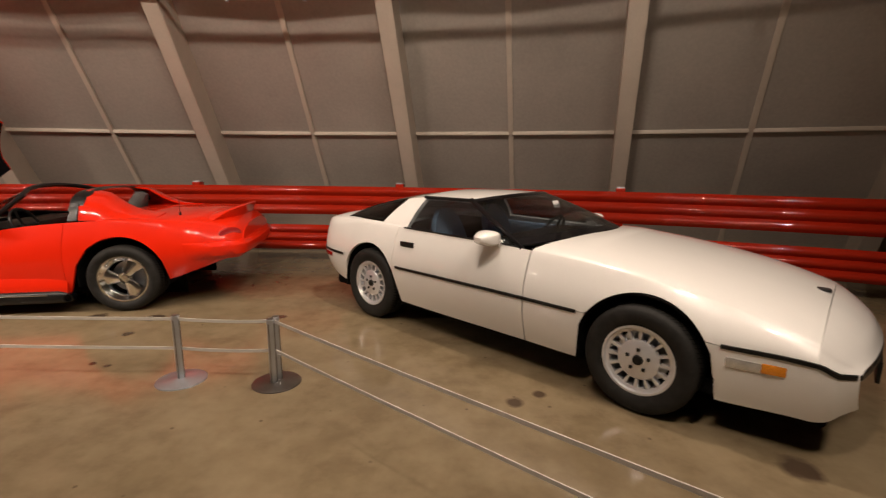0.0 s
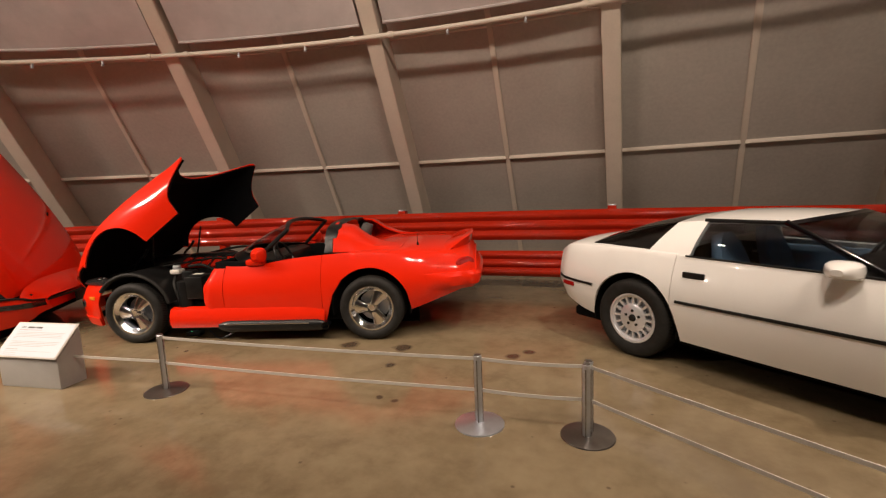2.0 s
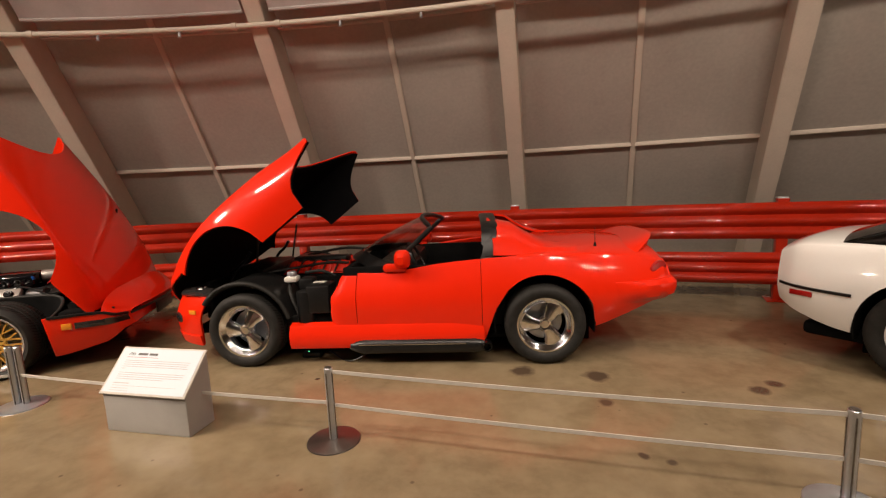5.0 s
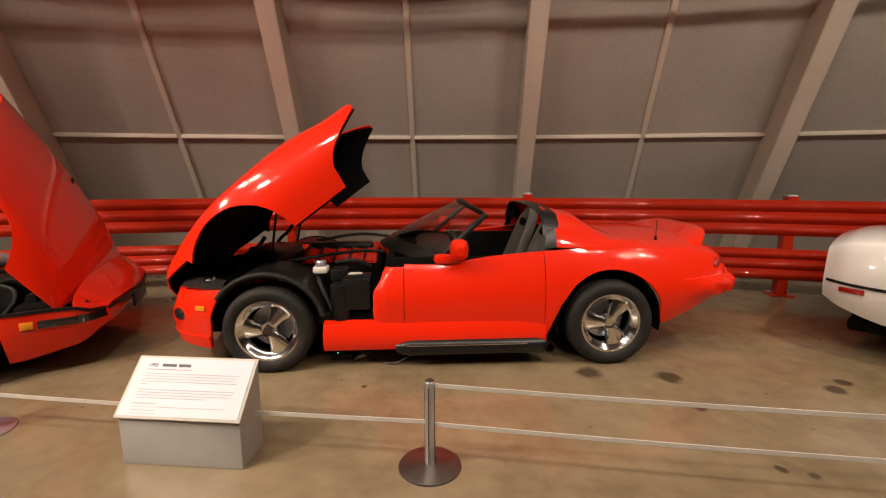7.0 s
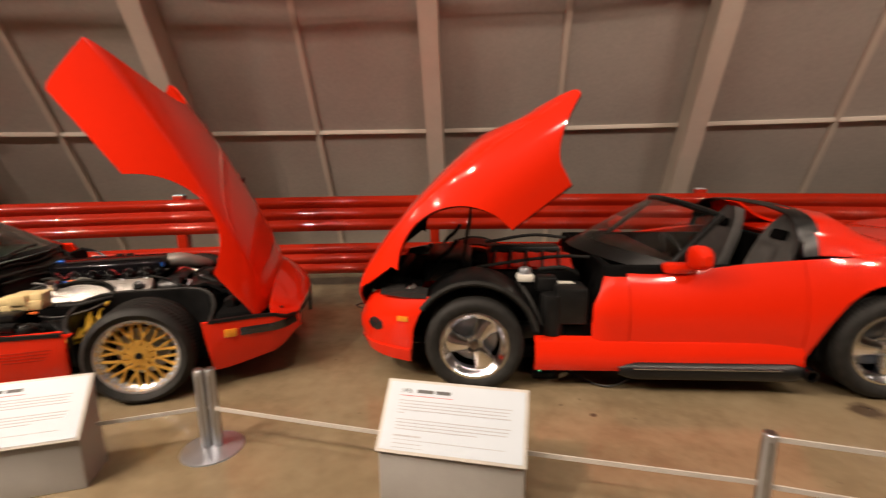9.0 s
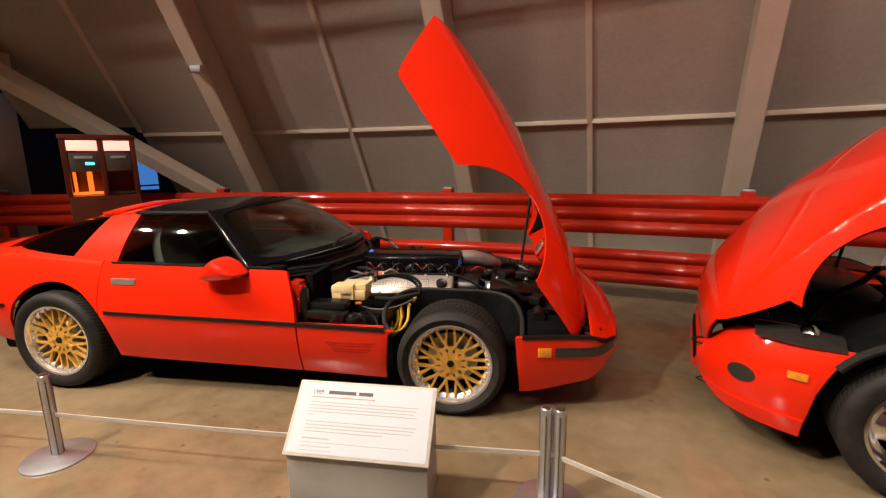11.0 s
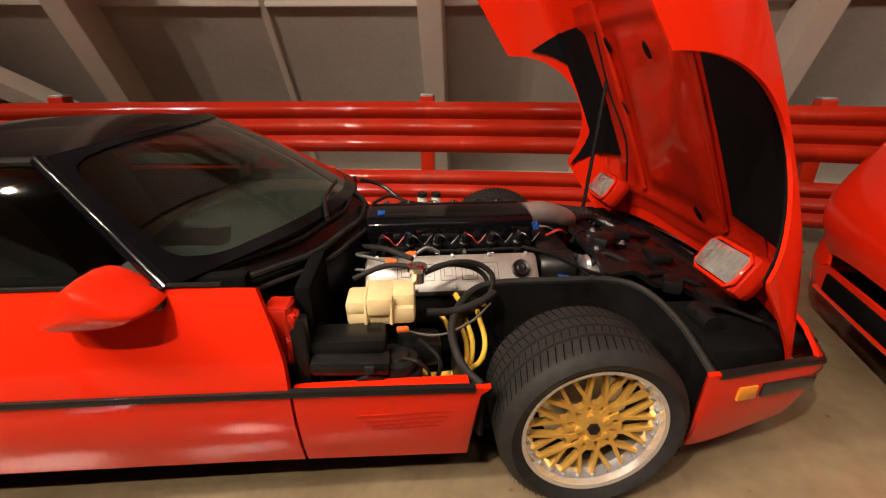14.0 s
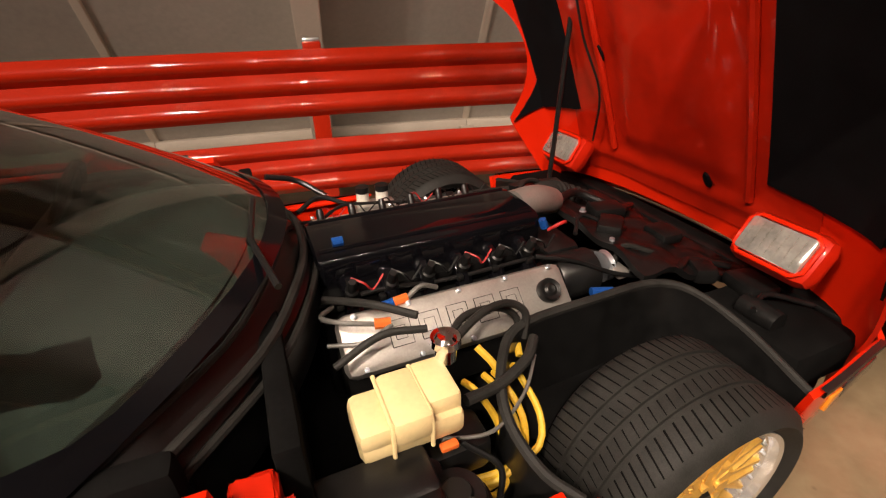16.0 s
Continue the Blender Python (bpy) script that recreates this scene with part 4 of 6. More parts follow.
# bonnet, turned up about its front edge
LIFT = Matrix.Translation((-0.29, 0, 1.90)) @ Matrix.Rotation(radians(56), 4, "Y") @ Matrix.Translation((0.96, 0, -0.52))
S = coupe_shape(K)
S.arches = [(0.0, 0.425, 0.335)]
hood = part("hood", thick(scuttle(upper_skin(S, spread(-1.08, 0.775, 0.025), lambda x: S.zc(x) + 0.004 if x > -0.94 else S.zc(x) + (-0.94 - x) / 0.14 * (S.zsh(x) - S.zc(x))), -0.4, -1.08, 0.36), 0.012), PAINT_RED, ZR, "raised glossy red clamshell bonnet")
hood.matrix_local = LIFT
hood_zr = hood
for sg in (-1, 1):
    rows = []
    for x in spread(-0.44 if sg < 0 else -0.33, 0.46 if sg < 0 else 0.40, 0.04):
        z0 = max(S.low(x) + (0.0 if sg < 0 else 0.05), S.zc(x) + 0.01)
        half = [(x, sg * (y - 0.02), z) for x, y, z in S.side(x, min(z0, S.zsh(x) - 0.01), S.zsh(x), 5)] + [(x, sg * max(0.40 if sg < 0 else 0.55, y - 0.015), z - 0.027) for x, y, z in S.over(x)[:7]]
        rows.append(half)
    part("arch_liner", thick(grid(rows), 0.006), LINER, hood, "matt black wheel arch liner")
    lamp_local = LIFT.inverted() @ pose(0.575, sg * 0.55, 0.722, 0, 32, 0)
    h = part("headlight", box((0.10, 0.27, 0.175), (0.05, 0, 0), 0.042), RED_INNER, hood, "pop-up headlight pod, red housing")
    h.matrix_local = lamp_local
    part("lens", box((0.03, 0.205, 0.120), (-0.006, 0, 0), 0.0145), LENS_DIM, h, "ribbed clear lens")
    part("bezel", tube([(-0.004, y, z) for y, z in ((-0.085, -0.068), (0.085, -0.068), (0.110, -0.045), (0.110, 0.045), (0.085, 0.068), (-0.085, 0.068), (-0.110, 0.045), (-0.110, -0.045), (-0.085, -0.068))], 0.007, 6), PAINT_RED, h)
    for i in range(7):
        part("lens_rib", box((0.004, 0.004, 0.095), (-0.0225, -0.078 + 0.026 * i, 0), 0.001), GLASS_CLEAR, h)
def moulded(x, y):
    """Relief of the bonnet's underside: a raised middle panel, cross beads and hollows."""
    panel = 1 / (1 + math.exp((abs(y) - 0.24 - 0.06 * x) * 60)) / (1 + math.exp((abs(x - 0.12) - 0.38) * 50))
    bead = math.exp(-((x + 0.33) / 0.03) ** 2) + math.exp(-((x - 0.60) / 0.025) ** 2)
    return 0.018 + 0.024 * panel + 0.014 * bead + 0.005 * math.sin(11 * x + 3 * y) * math.sin(9 * y + 1)


rows = []
for x in spread(-0.42, 0.70, 0.02):
    top = S.over(x)
    ys = [i / 30 * 0.585 for i in range(31)][::-1]
    half = []
    for y in ys:
        j = next((i for i in range(len(top) - 1) if top[i + 1][1] <= y), len(top) - 2)
        u = (top[j][1] - y) / max(1e-6, top[j][1] - top[j + 1][1])
        half.append((x, y, top[j][2] + (top[j + 1][2] - top[j][2]) * u - moulded(x, y)))
    rows.append(mirror_row(half))
for sx, sy in ((-0.22, 0.30), (-0.20, -0.10), (0.10, 0.33), (0.52, -0.18)):
    part("hood_slot", lathe([(0, 0.0), (0.022, 0.0), (0.026, 0.006), (0.018, 0.008)], 16, None, pose(sx, sy, S.ztop(sx) - moulded(sx, sy) - 0.034) @ Matrix.Diagonal((1.6, 0.7, 1, 1)), "z"), LINER, hood, "dark oval slot in the bonnet's underside")
part("hood_wire", tube(curve_points([(-0.30, 0.34, S.ztop(-0.30) - 0.075), (0.0, 0.36, S.ztop(0.0) - 0.085), (0.25, 0.33, S.ztop(0.25) - 0.085), (0.50, 0.42, S.ztop(0.5) - 0.10)], 20), 0.005, 6), BLACK, hood)
part("hood_lining", thick(grid(rows), 0.004), RED_INNER, hood, "glossy uneven red underside of the bonnet")
for y in (-0.34, 0.34):
    part("hood_rib", tube([(x, y, S.ztop(x) - 0.045) for x in spread(-0.5, 0.55, 0.1)], 0.016, 8), RED_INNER, hood)
part("prop_rod", tube([(0.409, 0.40, 0.58), (0.504, 0.503, 1.36)], 0.011, 8), BLACK, ZR, "black bonnet prop rod")

# engine bay
part("bay_floor", box((1.75, 1.20, 0.04), (-0.05, 0, 0.30), 0.01), BLACK_MATT, ZR)
part("firewall", box((0.05, 1.46, 0.50), (-0.90, 0, 0.52), 0.01), BLACK_MATT, ZR)
part("cowl", thick(grid([[(-0.80 - 0.42 * (y / 0.79) ** 2 + dx, y, z) for dx, z in ((-0.10, 0.865 - 0.03 * abs(y)), (-0.04, 0.80), (0.01, 0.755), (0.04, 0.74), (0.06, 0.70), (0.05, 0.58))] for y in [-0.68 + 0.0567 * i for i in range(25)]]), 0.01), BLACK, ZR, "worn black scuttle below the screen")
for dx, z, r in ((0.03, 0.775, 0.012), (0.058, 0.735, 0.010), (-0.03, 0.82, 0.009)):
    part("cowl_seal", tube([(-0.80 - 0.42 * (y / 0.79) ** 2 + dx + 0.004 * math.sin(9 * y), y, z + 0.006 * math.sin(17 * y)) for y in [-0.72 + 0.06 * i for i in range(25)]], r, 8), RUBBER, ZR)
part("wiper", tube([(-0.86, -0.42, 0.885), (-0.90, -0.22, 0.905), (-0.88, 0.0, 0.915)], 0.008, 6), BLACK, ZR)
# wheel trough beside the engine
EDGE = curve_points([(-0.36, -0.865, 0.475), (-0.415, -0.78, 0.50), (-0.435, -0.66, 0.555), (-0.38, -0.54, 0.60), (-0.27, -0.455, 0.615), (0.0, -0.435, 0.61), (0.22, -0.43, 0.60), (0.34, -0.49, 0.575), (0.40, -0.65, 0.52), (0.40, -0.86, 0.46)], 40)
for sg in (1, -1):
    e = [Vector((p.x, p.y * sg, p.z)) for p in EDGE]
    part("wheel_trough", thick(grid([[p, p + Vector((0, 0, -0.12)), Vector((p.x, p.y, 0.27))] for p in e]), 0.012), BLACK, ZR, "black moulded inner wing")
    part("trough_rim", tube(e, 0.014, 8), RUBBER, ZR)
part("radiator_shroud", thick(grid([[(x, y, 0.66 - 0.28 * (x - 0.2) - 0.10 * abs(y) ** 2 + 0.012 * math.sin(14 * x) * math.cos(9 * y) + 0.014 * math.sin(31 * x + 5 * y) * math.sin(27 * y)) for y in [-0.42 + 0.028 * i for i in range(31)]] for x in spread(0.20, 0.74, 0.025)]), 0.02), BLACK, ZR, "black moulded radiator shroud")
part("shroud_side", box((0.30, 0.36, 0.16), (0.58, -0.62, 0.43), 0.03), BLACK_MATT, ZR)
part("shroud_side", box((0.30, 0.36, 0.16), (0.58, 0.62, 0.43), 0.03), BLACK_MATT, ZR)
part("lamp_motor", lathe([(0, 0.06), (0.035, 0.06), (0.04, 0.0), (0.035, -0.06), (0, -0.06)], 16, None, Matrix.Translation((0.50, -0.62, 0.53))), BLACK, ZR)
part("nose_ledge", box((0.10, 1.50, 0.03), (0.80, 0, 0.490), 0.01), BLACK, ZR)
# inlet plenum with rolled top
prof = []
for i in range(17):
    a = math.pi * i / 16
    prof.append((0.14 * math.copysign(abs(math.cos(a)) ** 0.6, math.cos(a)), 0.05 * math.sin(a) ** 0.55))
rows = []
for x in (-0.755, -0.75, -0.735, -0.06, -0.035, -0.028):
    k = 0.82 if x in (-0.755, -0.028) else (0.95 if x in (-0.75, -0.035) else 1.0)
    rows.append([(x, -0.03 + y * k, 0.735 + z * k) for y, z in prof] + [(x, -0.03 - 0.14 * k, 0.675), (x, -0.03 + 0.14 * k, 0.675)])
bm = grid(rows, None, True)
bmesh.ops.holes_fill(bm, edges=bm.edges)
part("plenum", bm, BLACK_GLOSS, ZR, "gloss black intake plenum with rolled edges")
for y in (-0.125, 0.065):
    part("plenum_bead", tube([(-0.74, y, 0.775), (-0.05, y, 0.775)], 0.012, 10), BLACK_GLOSS, ZR)
part("engine_block", box((0.75, 0.50, 0.30), (-0.40, 0, 0.47), 0.03), BLACK, ZR)
part("intake_valley", box((0.72, 0.42, 0.07), (-0.40, 0, 0.645), 0.02), BLACK_MATT, ZR)
for sg in (-1, 1):
    tilt = Matrix.Rotation(sg * radians(-42), 4, "X")
    vm = Matrix.Translation((-0.40, sg * 0.345, 0.605)) @ tilt
    cov = part("valve_cover", box((0.70, 0.17, 0.07), (0, 0, 0), 0.028), CAST, ZR, "cast alloy valve cover with raised letters")
    cov.matrix_local = vm
    for i in range(5):
        for yy in (-0.07, 0.07):
            part("cover_bolt", lathe([(0, 0.044), (0.007, 0.043), (0.008, 0.033)], 8, None, pose(-0.3 + 0.15 * i, yy, 0, 0, 0, 0), "z"), STEEL, cov)
    cap = part("oil_cap", lathe([(0, 0.062), (0.012, 0.064), (0.020, 0.058), (0.032, 0.062), (0.036, 0.055), (0.036, 0.03)], 24, None, pose(0.27, 0.0, 0), "z"), BLACK, cov, "black ribbed oil filler cap")
    for i in range(5):
        x = -0.19 + 0.085 * i
        o = [(x - 0.03, -0.035), (x + 0.03, -0.035), (x + 0.03, 0.035), (x - 0.03, 0.035), (x - 0.03, -0.035)]
        part("raised_mark", tube([(u, v, 0.0362) for u, v in o], 0.0013, 5), BLACK, cov, "dark outline of a raised mark")
        part("raised_mark", tube([(u * 0.5 + x * 0.5, v * 0.5, 0.0362) for u, v in o], 0.0011, 5), BLACK, cov)
    part("head", box((0.70, 0.14, 0.16), (-0.40, sg * 0.33, 0.49), 0.02), BLACK_MATT, ZR)
    for i in range(6):
        x = -0.68 + 0.113 * i
        inj = part("injector", lathe([(0, 0.05), (0.010, 0.05), (0.014, 0.035), (0.014, 0.01), (0.020, 0.005), (0.020, -0.03), (0.012, -0.06)], 12, None, pose(x, sg * 0.225 - 0.005, 0.70, -sg * 28, 0, 0), "z"), BLACK, ZR)
        part("runner", tube(curve_points([(x, sg * 0.10, 0.70), (x, sg * 0.19, 0.685), (x, sg * 0.24, 0.63)], 6), 0.028, 10), BLACK_GLOSS, ZR)
        part("injector_wire", tube(curve_points([(x, sg * 0.235, 0.745), (x + 0.03, sg * 0.26, 0.735), (x + 0.055, sg * 0.245, 0.70), (x + 0.09, sg * 0.235, 0.735)], 10), 0.003, 5), WIRE_RED if i % 3 == 0 else BLACK, ZR)
part("throttle_elbow", tube(curve_points([(-0.03, 0.0, 0.735), (0.06, 0.02, 0.735), (0.16, 0.06, 0.70), (0.22, 0.12, 0.66)], 10), [0.06 - 0.001 * i for i in range(11)], 14), CAST, ZR, "cast alloy throttle elbow")
pts = curve_points([(0.14, 0.08, 0.69), (0.24, 0.20, 0.66), (0.36, 0.26, 0.62), (0.48, 0.24, 0.57)], 44)
part("corrugated_duct", tube(pts, [0.05 + 0.005 * math.sin(i * 1.6) for i in range(45)], 14), RUBBER, ZR, "black corrugated air duct")
part("pump_drum", lathe([(0, 0.09), (0.07, 0.09), (0.08, 0.075), (0.08, -0.05), (0.07, -0.06), (0, -0.06)], 24, None, pose(0.06, -0.26, 0.58, 0, 0, 90)), BLACK, ZR, "black ribbed pump drum")
part("pump_pulley", lathe([(0, 0.13), (0.055, 0.13), (0.05, 0.115), (0.055, 0.10), (0, 0.09)], 24, None, pose(0.06, -0.26, 0.58, 0, 0, -90)), STEEL, ZR)
part("front_cover", box((0.16, 0.30, 0.22), (0.06, -0.05, 0.54), 0.04), BLACK, ZR)
for i, (a, b) in enumerate((((0.02, -0.39, 0.60), (0.09, -0.41, 0.595)), ((-0.62, -0.30, 0.675), (-0.585, -0.30, 0.68)), ((-0.70, -0.12, 0.80), (-0.67, -0.12, 0.80)), ((-0.03, -0.17, 0.76), (-0.02, -0.175, 0.73)))):
    part("hose_fitting", tube([a, b], 0.014, 8), BLUE, ZR, "blue anodised hose fitting")
for a, b in (((-0.545, -0.30, 0.685), (-0.585, -0.30, 0.68)), ((-0.66, -0.38, 0.69), (-0.62, -0.39, 0.69))):
    part("hose_fitting", tube([a, b], 0.014, 8), ORANGE, ZR, "orange hose fitting")
part("hose_fitting", tube([(0.09, -0.41, 0.595), (0.14, -0.42, 0.59)], 0.012, 8), CHROME, ZR)
HOSES = [
    ([(-0.53, -0.55, 0.715), (-0.42, -0.49, 0.725), (-0.32, -0.45, 0.70), (-0.26, -0.45, 0.65), (-0.27, -0.47, 0.58)], 0.012, RUBBER),
    ([(-0.54, -0.54, 0.70), (-0.45, -0.46, 0.705), (-0.34, -0.435, 0.68), (-0.28, -0.44, 0.63), (-0.29, -0.47, 0.56)], 0.011, RUBBER),
    ([(-0.52, -0.62, 0.60), (-0.42, -0.60, 0.59), (-0.32, -0.56, 0.60), (-0.26, -0.50, 0.60)], 0.016, RUBBER),
    ([(-0.60, -0.66, 0.555), (-0.48, -0.68, 0.545), (-0.36, -0.62, 0.555), (-0.28, -0.54, 0.58)], 0.007, HOSE_GREY),
    ([(-0.545, -0.30, 0.685), (-0.50, -0.29, 0.705), (-0.45, -0.28, 0.68)], 0.011, HOSE_GREY),
    ([(-0.66, -0.38, 0.69), (-0.74, -0.36, 0.705), (-0.78, -0.30, 0.69), (-0.74, -0.24, 0.67)], 0.010, HOSE_GREY),
    ([(-0.62, -0.40, 0.69), (-0.70, -0.42, 0.675), (-0.78, -0.38, 0.66)], 0.009, HOSE_GREY),
    ([(-0.56, -0.42, 0.715), (-0.66, -0.34, 0.725), (-0.76, -0.24, 0.70)], 0.012, RUBBER),
    ([(-0.55, -0.46, 0.70), (-0.66, -0.44, 0.70), (-0.78, -0.46, 0.66)], 0.011, RUBBER),
    ([(-0.78, -0.20, 0.65), (-0.60, -0.22, 0.675), (-0.40, -0.235, 0.665), (-0.10, -0.24, 0.67)], 0.008, BLACK),
    ([(-0.10, -0.25, 0.68), (0.02, -0.30, 0.66), (0.16, -0.34, 0.60), (0.34, -0.36, 0.55)], 0.009, BLACK),
    ([(0.12, -0.20, 0.62), (0.22, -0.24, 0.60), (0.32, -0.20, 0.56)], 0.014, RUBBER),
    ([(-0.75, 0.30, 0.72), (-0.66, 0.36, 0.74), (-0.55, 0.33, 0.70)], 0.010, BLACK),
    ([(-0.83, 0.50, 0.80), (-0.72, 0.52, 0.76), (-0.62, 0.46, 0.70)], 0.012, BLACK),
    ([(0.05, -0.10, 0.67), (0.10, -0.12, 0.70), (0.16, -0.06, 0.66)], 0.007, WIRE_RED),
]
for c, r, mm in HOSES:
    part("hose", tube(curve_points(c, 24), r * (0.65 if mm is HOSE_GREY else 0.9), 10), mm, ZR)
for i in (0, 2, 3, 5):
    z = 0.38 + 0.015 * (i % 3)
    c = [(-0.47 + 0.03 * i, -0.50, 0.525), (-0.45 + 0.026 * i, -0.545, 0.52), (-0.42 + 0.022 * i, -0.60 - 0.006 * i, 0.46), (-0.42 + 0.012 * i, -0.67 - 0.008 * (i % 3), z), (-0.47 - 0.01 * i, -0.71 + 0.008 * i, z - 0.035), (-0.54, -0.70 + 0.02 * i, z - 0.02)]
    part("plug_lead", tube(curve_points(c, 18), 0.0095, 8), YELLOW, ZR, "yellow sleeved plug lead")
for c in ([(-0.40, -0.44, 0.57), (-0.37, -0.50, 0.53), (-0.36, -0.55, 0.44)], [(-0.28, -0.44, 0.58), (-0.30, -0.50, 0.55)]):
    part("plug_lead", tube(curve_points(c, 10), 0.0105, 8), YELLOW, ZR)
# header bottle: rounded cells above and below a seam
bottle = part("header_bottle", box((0.225, 0.130, 0.066), (-0.668, -0.632, 0.633), 0.018), BOTTLE, ZR, "yellowed plastic coolant header bottle", angle=40)
for x, y, w, n, top in ((-0.742, -0.640, 0.080, 0.120, 0.694), (-0.672, -0.636, 0.088, 0.150, 0.708), (-0.598, -0.616, 0.086, 0.128, 0.704)):
    part("bottle_cell", box((w, n, top - 0.640), (x, y, (top + 0.640) / 2), 0.017), BOTTLE, bottle)
for x in (-0.716, -0.635):
    part("bottle_rib", tube([(x, -0.704, 0.61), (x, -0.704, 0.68), (x, -0.696, 0.700), (x, -0.56, 0.700)], 0.005, 8), BOTTLE, bottle)
part("bottle_cap", lathe([(0, 0.752), (0.018, 0.755), (0.026, 0.748), (0.034, 0.752), (0.036, 0.735), (0.026, 0.73), (0.026, 0.69)], 24, None, Matrix.Translation((-0.545, -0.56, 0)), "z"), CHROME, ZR, "worn metal pressure cap")
part("bottle_bracket", box((0.04, 0.02, 0.014), (-0.60, -0.705, 0.590), 0.004), ORANGE, ZR)
# boxes below the bottle
part("relay_box", box((0.30, 0.12, 0.06), (-0.80, -0.74, 0.585), 0.02), BLACK, ZR)
for x, y, z, sx, sy, sz in ((-0.80, -0.74, 0.45, 0.14, 0.12, 0.16), (-0.66, -0.72, 0.44, 0.11, 0.14, 0.14), (-0.55, -0.62, 0.46, 0.16, 0.12, 0.10), (-0.72, -0.62, 0.36, 0.30, 0.12, 0.10)):
    part("blower_box", box((sx, sy, sz), (x, y, z), 0.025), BLACK, ZR)
part("blower_drum", lathe([(0, 0.07), (0.06, 0.07), (0.068, 0.05), (0.068, -0.05), (0, -0.05)], 20, None, pose(-0.70, -0.78, 0.46, 0, 0, 180)), BLACK, ZR)
part("hinge_post", box((0.05, 0.05, 0.30), (-0.905, -0.80, 0.56), 0.012), BLACK, ZR)
part("blower_motor", lathe([(0, 0.545), (0.030, 0.545), (0.036, 0.535), (0.060, 0.532), (0.066, 0.520), (0.066, 0.50), (0.078, 0.495), (0.078, 0.485), (0.066, 0.48), (0.066, 0.44), (0.072, 0.435), (0.072, 0.36)], 28, None, Matrix.Translation((-0.615, -0.775, 0)), "z"), BLACK, ZR, "round black heater blower motor")
for i in range(8):
    a = 2 * math.pi * i / 8
    part("blower_rib", box((0.010, 0.006, 0.05), (-0.615 + 0.068 * math.cos(a), -0.775 + 0.068 * math.sin(a), 0.46), 0.002, turn=Matrix.Rotation(a, 4, "Z")), BLACK, ZR)
part("blower_lead", tube(curve_points([(-0.60, -0.80, 0.545), (-0.56, -0.84, 0.56), (-0.52, -0.82, 0.50), (-0.53, -0.80, 0.42)], 12), 0.005, 6), RUBBER, ZR)
part("duct_cover", box((0.24, 0.10, 0.05), (-0.76, -0.80, 0.545), 0.015, turn=Matrix.Rotation(0.06, 4, "Y")), BLACK, ZR)
part("duct_latch", box((0.03, 0.012, 0.03), (-0.70, -0.853, 0.545), 0.004), RUBBER, ZR)
bm = box((0.075, 0.085, 0.17), (-0.960, -0.77, 0.66), 0.012)
box((0.05, 0.06, 0.10), (-0.925, -0.79, 0.60), 0.012, bm)
box((0.03, 0.05, 0.05), (-0.915, -0.80, 0.70), 0.010, bm)
bmesh.ops.subdivide_edges(bm, edges=bm.edges[:], cuts=2, use_grid_fill=True)
rough = random.Random(5)
for v in bm.verts:
    v.co += Vector((rough.uniform(-1, 1), rough.uniform(-1, 1), rough.uniform(-1, 1))) * 0.003
part("hinge_pillar", bm, RED_INNER, ZR, "rough red moulded hinge pillar")
for x, y in ((-0.495, 0.36), (-0.42, 0.352)):
    part("brake_cap", lathe([(0, 0.755), (0.026, 0.755), (0.028, 0.735), (0.024, 0.732)], 16, None, Matrix.Translation((x, y, 0)), "z"), BLACK, ZR)
    part("brake_pot", lathe([(0.024, 0.733), (0.026, 0.68), (0, 0.68)], 16, None, Matrix.Translation((x, y, 0)), "z"), WHITE_CAP, ZR, "white fluid reservoir")
part("master_block", box((0.16, 0.08, 0.05), (-0.45, 0.355, 0.665), 0.015), CAST, ZR)
part("sill_top", box((0.53, 0.045, 0.016), (-0.665, -0.862, 0.496), 0.006), PAINT_RED, ZR)
part("sill_top", box((0.53, 0.045, 0.016), (-0.665, 0.862, 0.496), 0.006), PAINT_RED, ZR)
# clutter at the front of the engine
for c, r, mm in (
        ([(0.18, -0.30, 0.60), (0.26, -0.26, 0.64), (0.36, -0.30, 0.61), (0.44, -0.26, 0.575)], 0.010, RUBBER),
        ([(0.16, -0.12, 0.64), (0.24, -0.05, 0.67), (0.34, -0.12, 0.63), (0.42, -0.10, 0.60)], 0.008, BLACK),
        ([(0.10, 0.18, 0.69), (0.20, 0.30, 0.68), (0.30, 0.36, 0.65), (0.40, 0.36, 0.60)], 0.012, RUBBER),
        ([(-0.72, 0.16, 0.74), (-0.80, 0.10, 0.76), (-0.82, -0.05, 0.75)], 0.008, BLACK),
        ([(-0.70, 0.22, 0.70), (-0.60, 0.27, 0.73), (-0.50, 0.28, 0.72), (-0.30, 0.24, 0.71)], 0.006, BLACK),
        ([(-0.55, -0.66, 0.52), (-0.48, -0.72, 0.47), (-0.50, -0.76, 0.40)], 0.008, BLACK),
        ([(-0.84, -0.78, 0.56), (-0.78, -0.82, 0.50), (-0.70, -0.80, 0.54)], 0.006, BLACK)):
    part("hose", tube(curve_points(c, 16), r, 8), mm, ZR)
for x, y, z in ((0.24, -0.22, 0.645), (0.33, 0.05, 0.63), (0.30, -0.33, 0.60), (0.44, -0.05, 0.60), (0.52, 0.15, 0.57)):
    part("shroud_bolt", lathe([(0, 0.012), (0.009, 0.011), (0.011, 0.0), (0.016, -0.004)], 10, None, Matrix.Translation((x, y, z)), "z"), STEEL, ZR)
for x, sx in ((0.20, 0.05), (0.34, 0.07)):
    part("front_bracket", box((sx, 0.09, 0.03), (x, -0.30, 0.585), 0.008), CAST, ZR)
